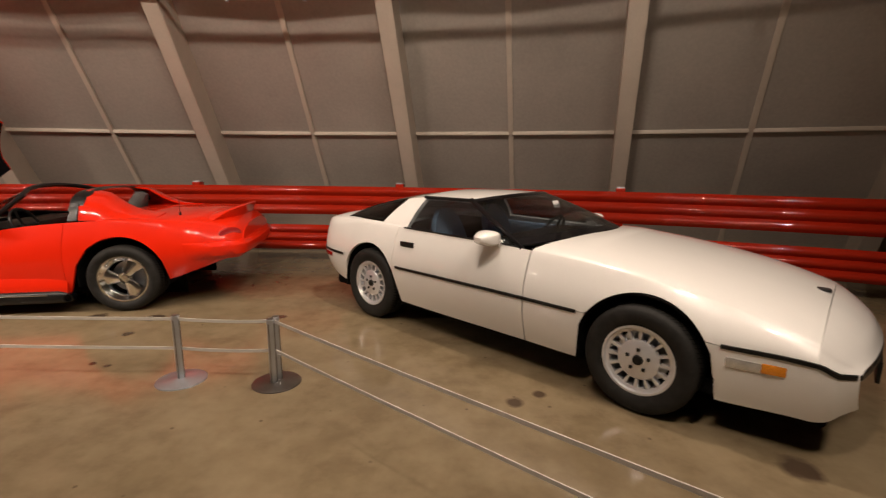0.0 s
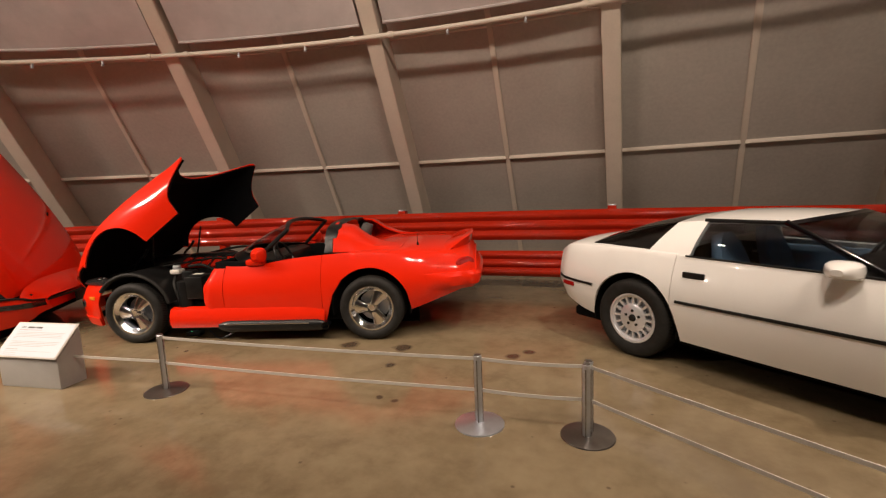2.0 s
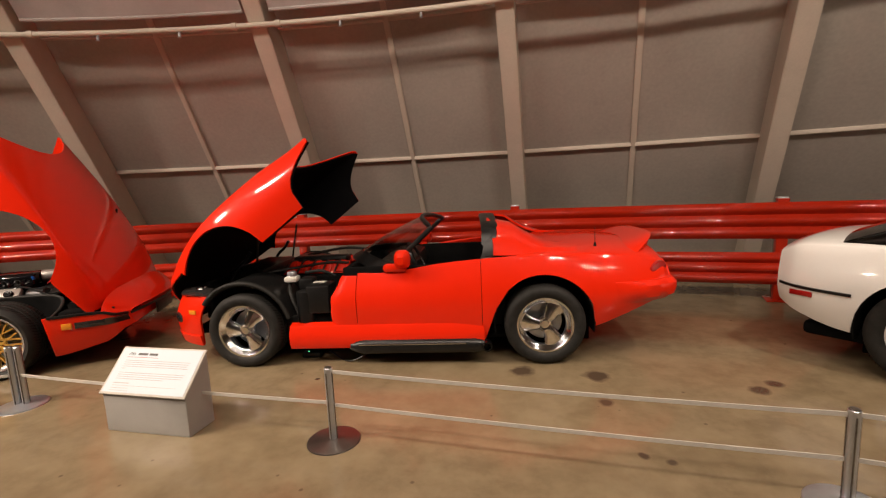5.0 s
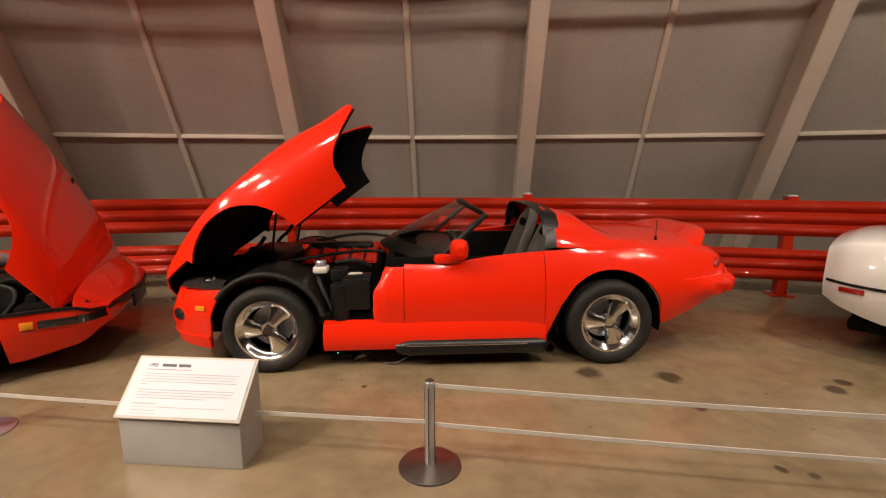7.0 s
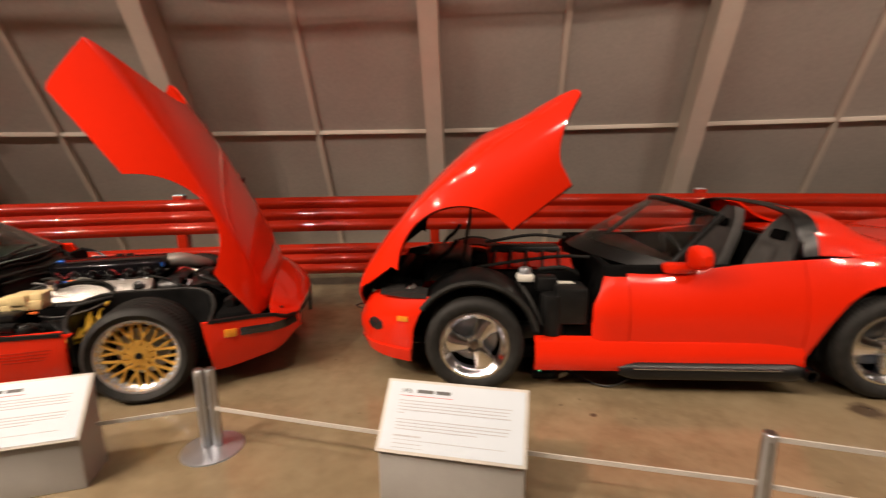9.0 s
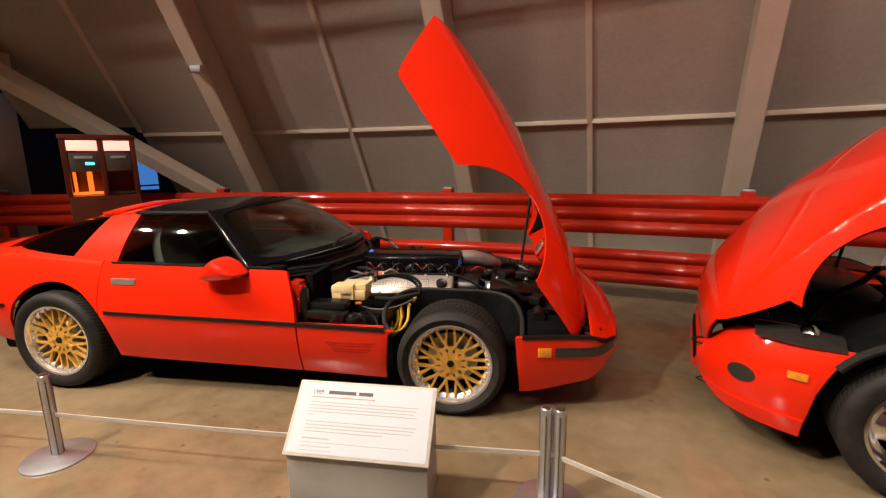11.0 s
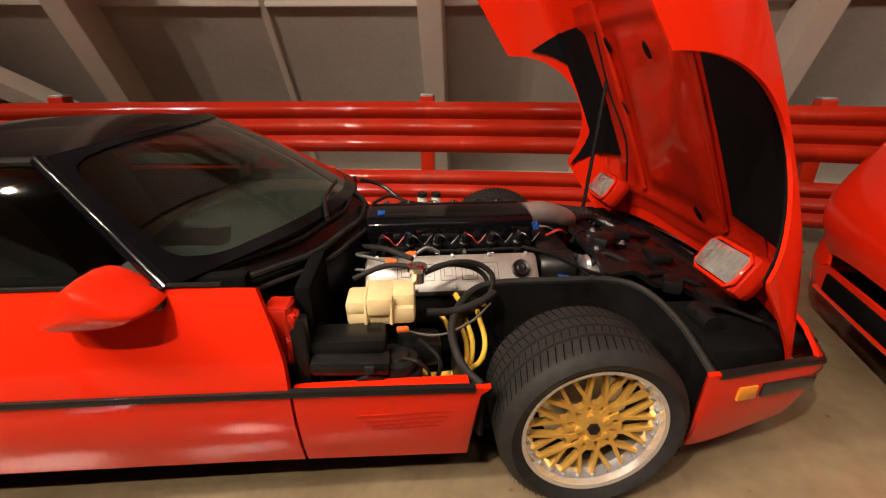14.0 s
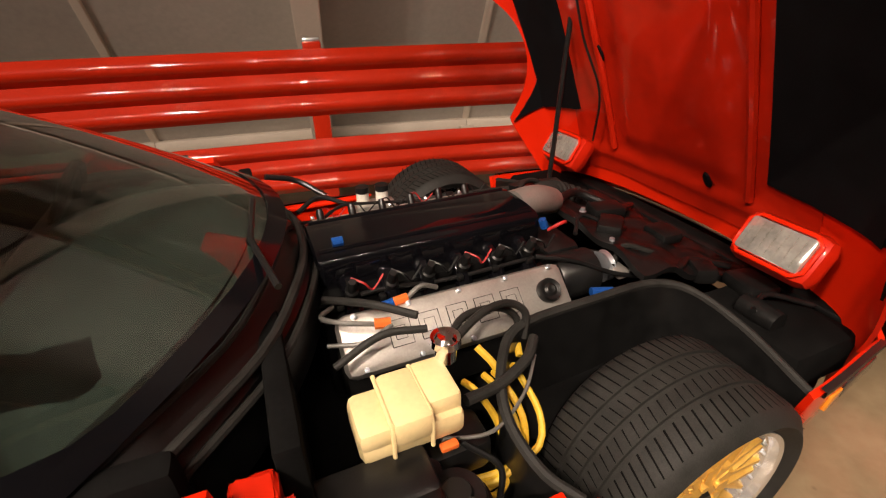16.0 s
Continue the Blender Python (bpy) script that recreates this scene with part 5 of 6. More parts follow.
part("alternator", lathe([(0, 0.07), (0.055, 0.07), (0.065, 0.05), (0.065, -0.05), (0.04, -0.06), (0, -0.06)], 20, None, pose(0.14, 0.26, 0.58, 0, 0, 90)), CAST, ZR)
for i in range(6):
    part("cable_clip", box((0.02, 0.02, 0.018), (-0.72 + 0.12 * i, -0.245, 0.668), 0.004), BLACK, ZR)
part("hood_latch", box((0.05, 0.02, 0.012), (0.42, -0.12, S.ztop(0.42) - 0.03), 0.003), STEEL, hood_zr)
part("hood_latch", box((0.05, 0.02, 0.012), (-0.45, -0.30, S.ztop(-0.45) - 0.04), 0.003), STEEL, hood_zr)
# hoses, tanks and brackets packed over the shroud
for x, y, z, sx, sy, sz in ((0.30, -0.14, 0.655, 0.12, 0.09, 0.05), (0.44, 0.04, 0.615, 0.10, 0.14, 0.05), (0.56, -0.16, 0.575, 0.12, 0.10, 0.05), (0.36, 0.30, 0.625, 0.14, 0.10, 0.06), (0.62, -0.50, 0.53, 0.14, 0.12, 0.05), (0.50, -0.40, 0.555, 0.09, 0.08, 0.06)):
    part("ancillary_box", box((sx, sy, sz), (x, y, z), 0.016, turn=Matrix.Rotation(x * 3 + y, 4, "Z")), BLACK, ZR)
for c, r in (([(0.22, -0.34, 0.60), (0.36, -0.40, 0.60), (0.50, -0.34, 0.57), (0.64, -0.40, 0.54)], 0.013), ([(0.24, 0.10, 0.67), (0.38, 0.16, 0.655), (0.52, 0.06, 0.60), (0.66, 0.12, 0.56)], 0.018), ([(0.46, -0.62, 0.55), (0.58, -0.58, 0.55), (0.70, -0.66, 0.525)], 0.009)):
    part("hose", tube(curve_points(c, 20), r, 10), BLACK, ZR)


# ---- red open roadster ----
V_HALF = 0.88
VIPER = thing("roadster", pose(-4.414 - 0.2706 * V_HALF, 4.116 + 0.9627 * V_HALF, 0, 0, 0, 195.7), "bright red open roadster with tilted front clamshell and chrome wheels", "car")
V = Shape(
    [(0.84, 0.40), (0.80, 0.52), (0.7, 0.64), (0.5, 0.74), (0, 0.86), (-0.5, 0.92), (-0.76, 0.92), (-1.2, 0.86), (-2.0, 0.88), (-2.4, 0.92), (-2.8, 0.925), (-3.2, 0.92), (-3.45, 0.86), (-3.52, 0.78)],
    [(0.84, 0.39), (0.7, 0.58), (0.4, 0.70), (0, 0.79), (-0.4, 0.80), (-0.8, 0.77), (-1.2, 0.755), (-1.67, 0.82), (-2.15, 0.86), (-2.5, 0.87), (-2.9, 0.85), (-3.2, 0.81), (-3.45, 0.74), (-3.52, 0.68)],
    [(0.84, 0.34), (0.7, 0.60), (0.5, 0.72), (0, 0.80), (-0.8, 0.76), (-1.5, 0.76), (-2.2, 0.80), (-2.6, 0.82), (-3.0, 0.78), (-3.3, 0.71), (-3.45, 0.65), (-3.52, 0.58)],
    [(0.84, 0.36), (0.6, 0.46), (0, 0.50), (-2.6, 0.53), (-3.1, 0.57), (-3.52, 0.60)],
    [(0.84, 0.42), (0.80, 0.56), (0.7, 0.71), (0.55, 0.81), (0.4, 0.865), (0, 0.905), (-0.5, 0.88), (-1.0, 0.865), (-1.8, 0.875), (-2.4, 0.93), (-2.8, 0.92), (-3.1, 0.87), (-3.35, 0.785), (-3.45, 0.72), (-3.52, 0.64)],
    [(0.84, 0.26), (0.7, 0.19), (0.3, 0.17), (-0.4, 0.15), (-2.0, 0.15), (-2.85, 0.29), (-3.1, 0.37), (-3.35, 0.455), (-3.52, 0.50)],
    [(0.0, 0.40, 0.325), (-2.475, 0.40, 0.325)])
xs = spread(0.0, 0.72, 0.03) + [0.75, 0.77, 0.79, 0.805, 0.82, 0.83, 0.84]
bm = bmesh.new()
for sg in (1, -1):
    lower_skin(V, xs, sg, lambda x: min(0.625, V.zsh(x) + 0.01), bm)
x = 0.84
half = V.side(x, V.low(x), V.zsh(x), 6)
bm.faces.new([bm.verts.new(p) for p in half + flip(half)[::-1]])
part("front_fascia", thick(bm, 0.02), PAINT_RED, VIPER, "red nose section left in place below the clamshell")
part("grille_mouth", box((0.03, 0.6, 0.10), (0.835, 0, 0.315), 0.01), BLACK_MATT, VIPER)
for sg in (-1, 1):
    part("fog_lamp", lathe([(0, 0.008), (0.05, 0.006), (0.056, 0.0), (0.06, -0.02)], 24, None, pose(0.66, sg * (V.y(0.66, 0.41) - 0.004), 0.41, 0, 0, -38 if sg > 0 else 218) @ Matrix.Diagonal((1.2, 1, 0.8, 1))), LAMP_SMOKE, VIPER, "recessed fog lamp")
    part("front_lip", thick(grid([[(x, sg * (y + 0.012), z) for x, y, z in V.side(x, V.low(x), max(V.low(x) + 0.02, 0.265), 4)] for x in spread(0.42, 0.80, 0.03)]), 0.012), PAINT_RED, VIPER)
    part("side_marker", box((0.075, 0.012, 0.035), (0.46, sg * (V.y(0.46, 0.48) + 0.002), 0.48), 0.004, turn=Matrix.Rotation(-sg * 0.30, 4, "Z")), LAMP_AMBER, VIPER, "amber side marker lens")
    # headlamp bowl on the nose
    bm = thick(grid([[(x, sg * (V.wc(x) - 0.03 - u * 0.20), 0.615 + 0.06 * math.sin(math.pi * min(1, u * 1.1)) * (1.1 - abs(x - 0.47) * 2) ) for u in [i / 8 for i in range(9)]] for x in spread(0.30, 0.62, 0.04)]), 0.01)
    part("headlamp", bm, LAMP_SMOKE, VIPER, "dark glazed headlamp cluster")
    part("lamp_reflector", lathe([(0, 0.03), (0.03, 0.028), (0.045, 0.005), (0.045, -0.02)], 20, None, pose(0.42, sg * 0.74, 0.655, 55, 0, 0 if sg < 0 else 180)), CHROME, VIPER)
    part("wheel_liner", thick(grid([[(c + 0.398 * math.cos(a), sg * y, 0.325 + 0.398 * math.sin(a)) for a in [math.pi * (i - 1) / 16 for i in range(19)]] for c, y in ((-2.475, 0.50), (-2.475, 0.865))]), 0.01), BLACK_MATT, VIPER)
    part("well_wall", box((0.85, 0.02, 0.7), (-2.475, sg * 0.5, 0.42)), BLACK_MATT, VIPER)
    # front inner wing over the wheel
    rows = []
    for y in (0.46, 0.56, 0.70, 0.80, 0.87, 0.885):
        r = 0.405 if y < 0.82 else (0.395 if y < 0.88 else 0.375)
        rows.append([(0.0 + r * 1.02 * math.cos(a), sg * y, 0.33 + r * math.sin(a)) for a in [math.pi * (3.4 + 0.70 * i) / 18 for i in range(20)]])
    part("inner_wing", thick(grid(rows), 0.014), BLACK, VIPER, "black plastic inner wing")
    part("wing_edge", tube([(0.393 * 1.02 * math.cos(a), sg * 0.878, 0.33 + 0.393 * math.sin(a)) for a in [math.pi * (3.4 + 0.70 * i) / 18 for i in range(20)]], 0.018, 8), RUBBER, VIPER)
    part("door", thick(lower_skin(V, spread(-1.985, -0.965), sg, V.zsh), 0.03), PAINT_RED, VIPER)
    # moulded cowl side with a rough edge
    rows = []
    for i in range(11):
        u = i / 10
        z = 0.33 + u * (0.74 - 0.33)
        x0 = -0.74 - 0.20 * max(0, u - 0.55) - 0.007 * math.sin(i * 1.9) - 0.004 * math.sin(i * 4.3)
        rows.append([(x0 + (-0.96 - x0) * k / 4, sg * (V.y(-0.9, z) - (0.03 if k == 0 else 0)), z) for k in range(5)])
    part("cowl_side", thick(grid(rows), 0.02), PAINT_RED, VIPER)
    part("sill", thick(grid([[(x, sg * (0.865 + o), z) for o, z in ((-0.06, 0.14), (0.0, 0.15), (0.025, 0.20), (0.02, 0.28), (-0.005, 0.34), (-0.06, 0.36))] for x in spread(-2.0, -0.385, 0.1)]), 0.02), PAINT_RED, VIPER, "red moulded sill")
    rows = []
    for x in spread(-2.03, -0.90, 0.05):
        k = min(1.0, (x + 2.06) / 0.12, (-0.87 - x) / 0.12) ** 0.5
        rows.append([(x, sg * (0.87 + 0.055 * math.cos(a) * k), 0.165 + 0.062 * math.sin(a) * k) for a in [2 * math.pi * i / 14 for i in range(14)]])
    pipe = part("side_pipe_cover", grid(rows, None, True), BLACK, VIPER, "black ribbed side exhaust cover")
    part("cover_strip", tube([(-1.85, sg * 0.925, 0.195), (-0.98, sg * 0.925, 0.195)], 0.006, 6), CHROME, pipe)
    part("exhaust_tip", lathe([(0.035, -0.04), (0.04, 0.0), (0.04, 0.05), (0.03, 0.05)], 16, None, pose(-2.02, sg * 0.885, 0.165, 0, 0, 0)), BLACK_GLOSS, VIPER)
    mir = part("mirror", pod(0.145, sg * 0.20, 0.165, (-1.36, sg * 0.735, 0.873), 0.85), PAINT_RED, VIPER)
    part("mirror_foot", box((0.20, 0.10, 0.07), (-1.28, sg * 0.74, 0.79), 0.03), PAINT_RED, mir)
    part("tail_lamp", lathe([(0, 0.012), (0.05, 0.010), (0.065, 0.0), (0.07, -0.02)], 24, None, pose(-3.415, sg * 0.685, 0.715, 0, 0, 42 if sg > 0 else 138) @ Matrix.Diagonal((1.7, 0.7, 0.8, 1))), LAMP_RED, VIPER, "dark red tail lamp")
    # hoop buttress
    top = [(-2.06, 0.755, 0.87), (-2.07, 0.715, 0.98), (-2.06, 0.62, 1.085), (-2.05, 0.46, 1.135), (-2.05, 0.36, 1.145)]
    mid = [(-2.25, 0.775, 0.865), (-2.27, 0.735, 0.95), (-2.27, 0.64, 1.06), (-2.26, 0.50, 1.105), (-2.25, 0.42, 1.11)]
    bot = [(-2.74, 0.80, 0.86), (-2.76, 0.74, 0.885), (-2.78, 0.64, 0.905), (-2.78, 0.55, 0.915), (-2.70, 0.48, 0.92)]
    rows = [[(x, sg * y, z) for x, y, z in r] for r in (top, mid)]
    for i in range(1, 7):
        u = i / 6
        rows.append([tuple(Vector((a[0], sg * a[1], a[2])).lerp(Vector((b[0], sg * b[1], b[2])), u) + Vector((0, 0, -0.05 * math.sin(math.pi * u) if j > 1 else 0))) for j, (a, b) in enumerate(zip(mid, bot))])
    part("buttress", thick(grid(rows), 0.02), PAINT_RED, VIPER)
    part("hoop_trim", thick(quad_strip([(-2.09, sg * 0.768, 0.87), (-2.09, sg * 0.733, 0.97), (-2.08, sg * 0.63, 1.085)], [(-2.00, sg * 0.76, 0.86), (-2.02, sg * 0.715, 0.975), (-2.03, sg * 0.60, 1.085)], 3), 0.02), BLACK, VIPER, "dark grey side trim of the hoop")
    wheel("three_spoke", VIPER, 0.0, sg, 0.315, 0.275, 0.218, 0.905)
    wheel("three_spoke", VIPER, -2.48, sg, 0.32, 0.335, 0.218, 0.915)
part("rear_body", thick(upper_skin(V, spread(-3.45, -2.27, 0.03) ), 0.02), PAINT_RED, VIPER)
rows = []
for x in (-2.28, -2.2, -2.1, -1.99):
    rows.append([(x, 1 * y, z) for _, y, z in V.side(x, V.low(x), V.zsh(x))])
part("rear_quarter", thick(grid(rows), 0.02), PAINT_RED, VIPER)
part("rear_quarter", thick(grid([flip(r) for r in rows]), 0.02), PAINT_RED, VIPER)
rows = [mirror_row(V.side(x, V.low(x), V.zsh(x)) + V.over(x)) for x in (-3.45, -3.48, -3.50, -3.52)]
part("tail_panel", thick(grid(rows), 0.015), PAINT_RED, VIPER)
part("tail_face", thick(tail_cap(V, -3.51), 0.01), PAINT_RED, VIPER)
rows = []
for y in [-0.66 + 0.066 * i for i in range(21)]:
    x = -3.42 + 0.20 * abs(y / 0.66) ** 3
    z = 0.885 - 0.05 * (y / 0.66) ** 4
    lift = 1.0 - 0.9 * abs(y / 0.66) ** 5
    rows.append([(x + dx * (0.4 + 0.6 * lift), y, z + dz * lift) for dx, dz in ((0.30, 0.005), (0.15, 0.028), (0.02, 0.068), (-0.05, 0.085), (-0.072, 0.078), (-0.055, 0.02), (-0.02, -0.06))])
part("spoiler", thick(grid(rows), 0.012), PAINT_RED, VIPER, "low red boot lip spoiler")
edge = [(x, V.y(x, 0.56), 0.0, 1.0) for x in spread(-3.02, -3.44, 0.035)]
yc = edge[-1][1]
for i in range(1, 6):
    a = math.pi / 2 * i / 5
    edge.append((-3.44 - 0.075 * math.sin(a), yc - 0.10 * (1 - math.cos(a)), -math.sin(a), math.cos(a)))
ye = edge[-1][1]
edge += [(-3.515 - 0.03 * (1 - (u / 6) ** 2), ye * u / 6, -1.0, 0.0) for u in (5, 4, 3, 2, 1, 0)]
edge = edge + [(x, -y, nx, -ny) for x, y, nx, ny in edge[-2::-1]]
rows = []
for x, y, nx, ny in edge:
    k = min(1.0, max(0.05, (-2.98 - x) / 0.30))
    rows.append([(x + nx * b * k - nx * 0.012 * (1 - k), y + ny * b * k - ny * 0.012 * (1 - k), z) for b, z in ((-0.03, 0.645), (0.018, 0.638), (0.048, 0.605), (0.050, 0.56), (0.034, 0.51), (-0.03, 0.465))])
part("rear_bumper", thick(grid(rows), 0.015), PAINT_RED, VIPER, "red wrap-round rear bumper")
part("aerial", tube([(-2.93, 0.60, 0.89), (-2.93, 0.60, 1.05)], 0.003, 5), BLACK, VIPER)
part("aerial_base", lathe([(0, 0.93), (0.008, 0.925), (0.014, 0.885)], 10, None, Matrix.Translation((-2.93, 0.60, 0)), "z"), BLACK, VIPER)
# hoop bar over the seats
hoop = curve_points([(-2.06, -0.72, 0.95), (-2.06, -0.62, 1.08), (-2.05, -0.40, 1.135), (-2.04, 0, 1.15), (-2.05, 0.40, 1.135), (-2.06, 0.62, 1.08), (-2.06, 0.72, 0.95)], 30)
part("roll_hoop", grid([[(p.x + dx, p.y * s, (p.z - 0.9) * s + 0.9) for dx, s in ((0.06, 0.97), (0.06, 1.0), (0.02, 1.014), (-0.06, 1.008), (-0.085, 0.97), (-0.02, 0.93))] for p in hoop], None, True), BLACK, VIPER, "padded black roll hoop")
# cockpit
part("cabin_tub", box((1.50, 1.40, 0.10), (-1.50, 0, 0.24), 0.02), BLACK_MATT, VIPER)
for y in (-0.70, 0.70):
    part("cabin_side", box((1.35, 0.06, 0.52), (-1.50, y, 0.54), 0.02), BLACK_MATT, VIPER)
part("rear_bulkhead", box((0.06, 1.40, 0.62), (-2.22, 0, 0.57), 0.02), BLACK_MATT, VIPER)
part("dashboard", box((0.36, 1.20, 0.22), (-1.22, 0, 0.70), 0.08), BLACK, VIPER)
part("console", box((0.95, 0.24, 0.28), (-1.60, 0, 0.42), 0.05), BLACK, VIPER)
for y in (-0.36, 0.36):
    s = seat(VIPER, -1.80, y, CLOTH_GREY, 0.28, 0.74, 20)
    part("headrest_slot", box((0.03, 0.16, 0.07), (-0.30, 0, 0.66), 0.02, turn=Matrix.Rotation(radians(-20), 4, "Y")), BLACK_MATT, s)
steering(VIPER, -1.42, 0.36, 0.78)
wb, wt = arc(-0.84, 0.865, -1.25, 0.70, 0.80), arc(-1.44, 1.165, -1.58, 0.60, 1.10)
part("windscreen", thick(patch(wb, wt, 8, 0.02), 0.006), GLASS_CLEAR, VIPER, "raked clear windscreen").visible_shadow = False
part("screen_frame", tube([wb[0]] + [wt[0]] + wt[1:-1] + [wt[-1], wb[-1]], 0.022, 8), BLACK, VIPER, "black windscreen surround")
part("scuttle", thick(patch([p + Vector((0.10, 0, -0.05)) for p in wb], [p.lerp(q, 0.05) for p, q in zip(wb, wt)], 4), 0.01), BLACK, VIPER)
# tilted clamshell
def hood_low(x):
    if x > 0.33:
        return 0.605
    if x > -0.385:
        return 0.30
    if x > -0.84:
        return 0.340
    return 0.340 + max(0.0, (-0.84 - x) / 0.36) ** 0.36 * (V.zsh(x) - 0.02 - 0.340)


TILT_UP = Matrix.Translation((-0.22, 0, 1.05)) @ Matrix.Rotation(radians(37), 4, "Y") @ Matrix.Translation((0.39, 0, -0.34))
hxs = spread(-1.20, 0.72, 0.02) + [0.75, 0.77, 0.785, 0.80]
bm = scuttle(upper_skin(V, hxs, hood_low), -0.6, -1.20, 0.42, 0.74)
hood = part("hood", thick(bm, 0.012), PAINT_RED, VIPER, "raised glossy red clamshell with front wings")
hood.matrix_local = TILT_UP
rows = []
for x in hxs:
    z0 = min(max(V.low(x), hood_low(x)) + 0.01, V.zsh(x))
    rows.append([(a, b * 0.975, c - 0.022) for a, b, c in mirror_row(V.side(x, z0, V.zsh(x)) + V.over(x))])
part("hood_liner", thick(scuttle(grid(rows), -0.6, -1.20, 0.42, 0.74), 0.008), LINER, hood, "matt black underside of the clamshell")
for sg in (-1, 1):
    part("hood_hinge", tube(curve_points([(0.35, sg * 0.42, 0.62), (0.25, sg * 0.42, 0.78), (0.18, sg * 0.42, 0.84), (0.12, sg * 0.42, 0.92)], 10), 0.016, 8), BLACK, VIPER)
    part("gas_strut", tube([(0.10, sg * 0.40, 0.66), (0.02, sg * 0.44, 1.10)], 0.010, 8), BLACK, VIPER)
    vm = Matrix.Translation((-0.42, sg * 0.21, 0.70)) @ Matrix.Rotation(sg * radians(-30), 4, "X")
    cov = part("valve_cover", box((0.62, 0.20, 0.07), (0, 0, 0), 0.02), RED_INNER, VIPER, "red ribbed valve cover")
    cov.matrix_local = vm
    for i in range(5):
        part("cover_rib", box((0.07, 0.17, 0.015), (-0.24 + 0.12 * i, 0, 0.04), 0.005), RED_INNER, cov)
    for i in range(5):
        part("plug_lead", tube(curve_points([(-0.66 + 0.12 * i, sg * 0.06, 0.76), (-0.64 + 0.12 * i, sg * 0.18, 0.785), (-0.62 + 0.12 * i, sg * 0.32, 0.70)], 8), 0.008, 6), BLACK, VIPER)
part("engine_block", box((0.75, 0.70, 0.36), (-0.40, 0, 0.50), 0.04), BLACK_MATT, VIPER)
part("intake_cover", box((0.55, 0.16, 0.08), (-0.40, 0, 0.77), 0.03), BLACK, VIPER)
part("bay_floor", box((1.50, 1.20, 0.05), (-0.10, 0, 0.24), 0.01), BLACK_MATT, VIPER)
part("firewall", box((0.06, 1.45, 0.50), (-0.86, 0, 0.55), 0.02), BLACK_MATT, VIPER)
part("air_box", box((0.36, 0.80, 0.16), (0.20, 0, 0.68), 0.05), BLACK, VIPER)
part("radiator", box((0.06, 0.90, 0.34), (0.56, 0, 0.48), 0.01), BLACK, VIPER)
part("nose_shelf", box((0.34, 1.10, 0.03), (0.54, 0, 0.60), 0.01), BLACK_MATT, VIPER)
part("battery_box", box((0.20, 0.22, 0.24), (-0.62, 0.70, 0.55), 0.02), BLACK, VIPER)
part("relay_box", box((0.13, 0.12, 0.10), (-0.48, 0.62, 0.66), 0.02), BLACK, VIPER)
part("fluid_pot", box((0.11, 0.11, 0.05), (-0.34, 0.62, 0.70), 0.015), WHITE_CAP, VIPER, "cloudy white fluid reservoir")
part("pot_cap", lathe([(0, 0.765), (0.035, 0.765), (0.04, 0.755), (0.04, 0.72)], 18, None, Matrix.Translation((-0.34, 0.62, 0)), "z"), STEEL, VIPER)
part("caution_label", box((0.10, 0.06, 0.004), (-0.60, 0.66, 0.674), 0.001), WHITE_CAP, VIPER)
part("canister", lathe([(0, 0.62), (0.07, 0.62), (0.075, 0.60), (0.075, 0.36), (0, 0.36)], 22, None, Matrix.Translation((-0.50, 0.75, 0)), "z"), BLACK, VIPER)
part("chassis_rail", box((0.80, 0.10, 0.10), (-0.60, 0.70, 0.36), 0.02), BLACK, VIPER)
for c, r in (([(-0.70, 0.55, 0.70), (-0.60, 0.60, 0.76), (-0.44, 0.56, 0.74)], 0.014), ([(-0.30, 0.58, 0.66), (-0.36, 0.72, 0.58), (-0.44, 0.78, 0.42)], 0.016), ([(-0.80, 0.45, 0.80), (-0.60, 0.42, 0.80), (-0.30, 0.40, 0.76), (0.0, 0.42, 0.72)], 0.012), ([(-0.80, -0.4, 0.80), (-0.5, -0.42, 0.82), (-0.1, -0.40, 0.76)], 0.014)):
    part("hose", tube(curve_points(c, 14), r, 8), RUBBER, VIPER)
part("charger_lead", tube(curve_points([(-0.60, 0.58, 0.03), (-0.85, 0.80, 0.012), (-1.05, 0.80, 0.10)], 12), 0.006, 6), BLACK, VIPER)
part("underbody", box((2.5, 1.40, 0.08), (-1.45, 0, 0.20), 0.02), BLACK_MATT, VIPER)
for y, z in ((0.42, 0.43), (0.42, 0.20)):
    x = 0.80 if z > 0.3 else 0.76
    part("tow_loop", tube([(x + 0.035 + 0.035 * math.cos(a), y + 0.012 * math.sin(2 * a), z + 0.016 * math.sin(a)) for a in [2 * math.pi * i / 16 for i in range(17)]], 0.005, 6), BLACK, VIPER, "small black towing loop")
charger = thing("battery_charger", pose(-4.02, 4.47, 0, 0, 0, 195), "small black battery charger lying on the floor", "charger")
part("case", box((0.16, 0.09, 0.045), (0, 0, 0.0225), 0.01), BLACK, charger)
part("status_lamp", box((0.01, 0.01, 0.004), (0.03, 0.01, 0.046), 0.001), mat("green_led", (0.1, 0.8, 0.3), 0.3, emit=2.0), charger)


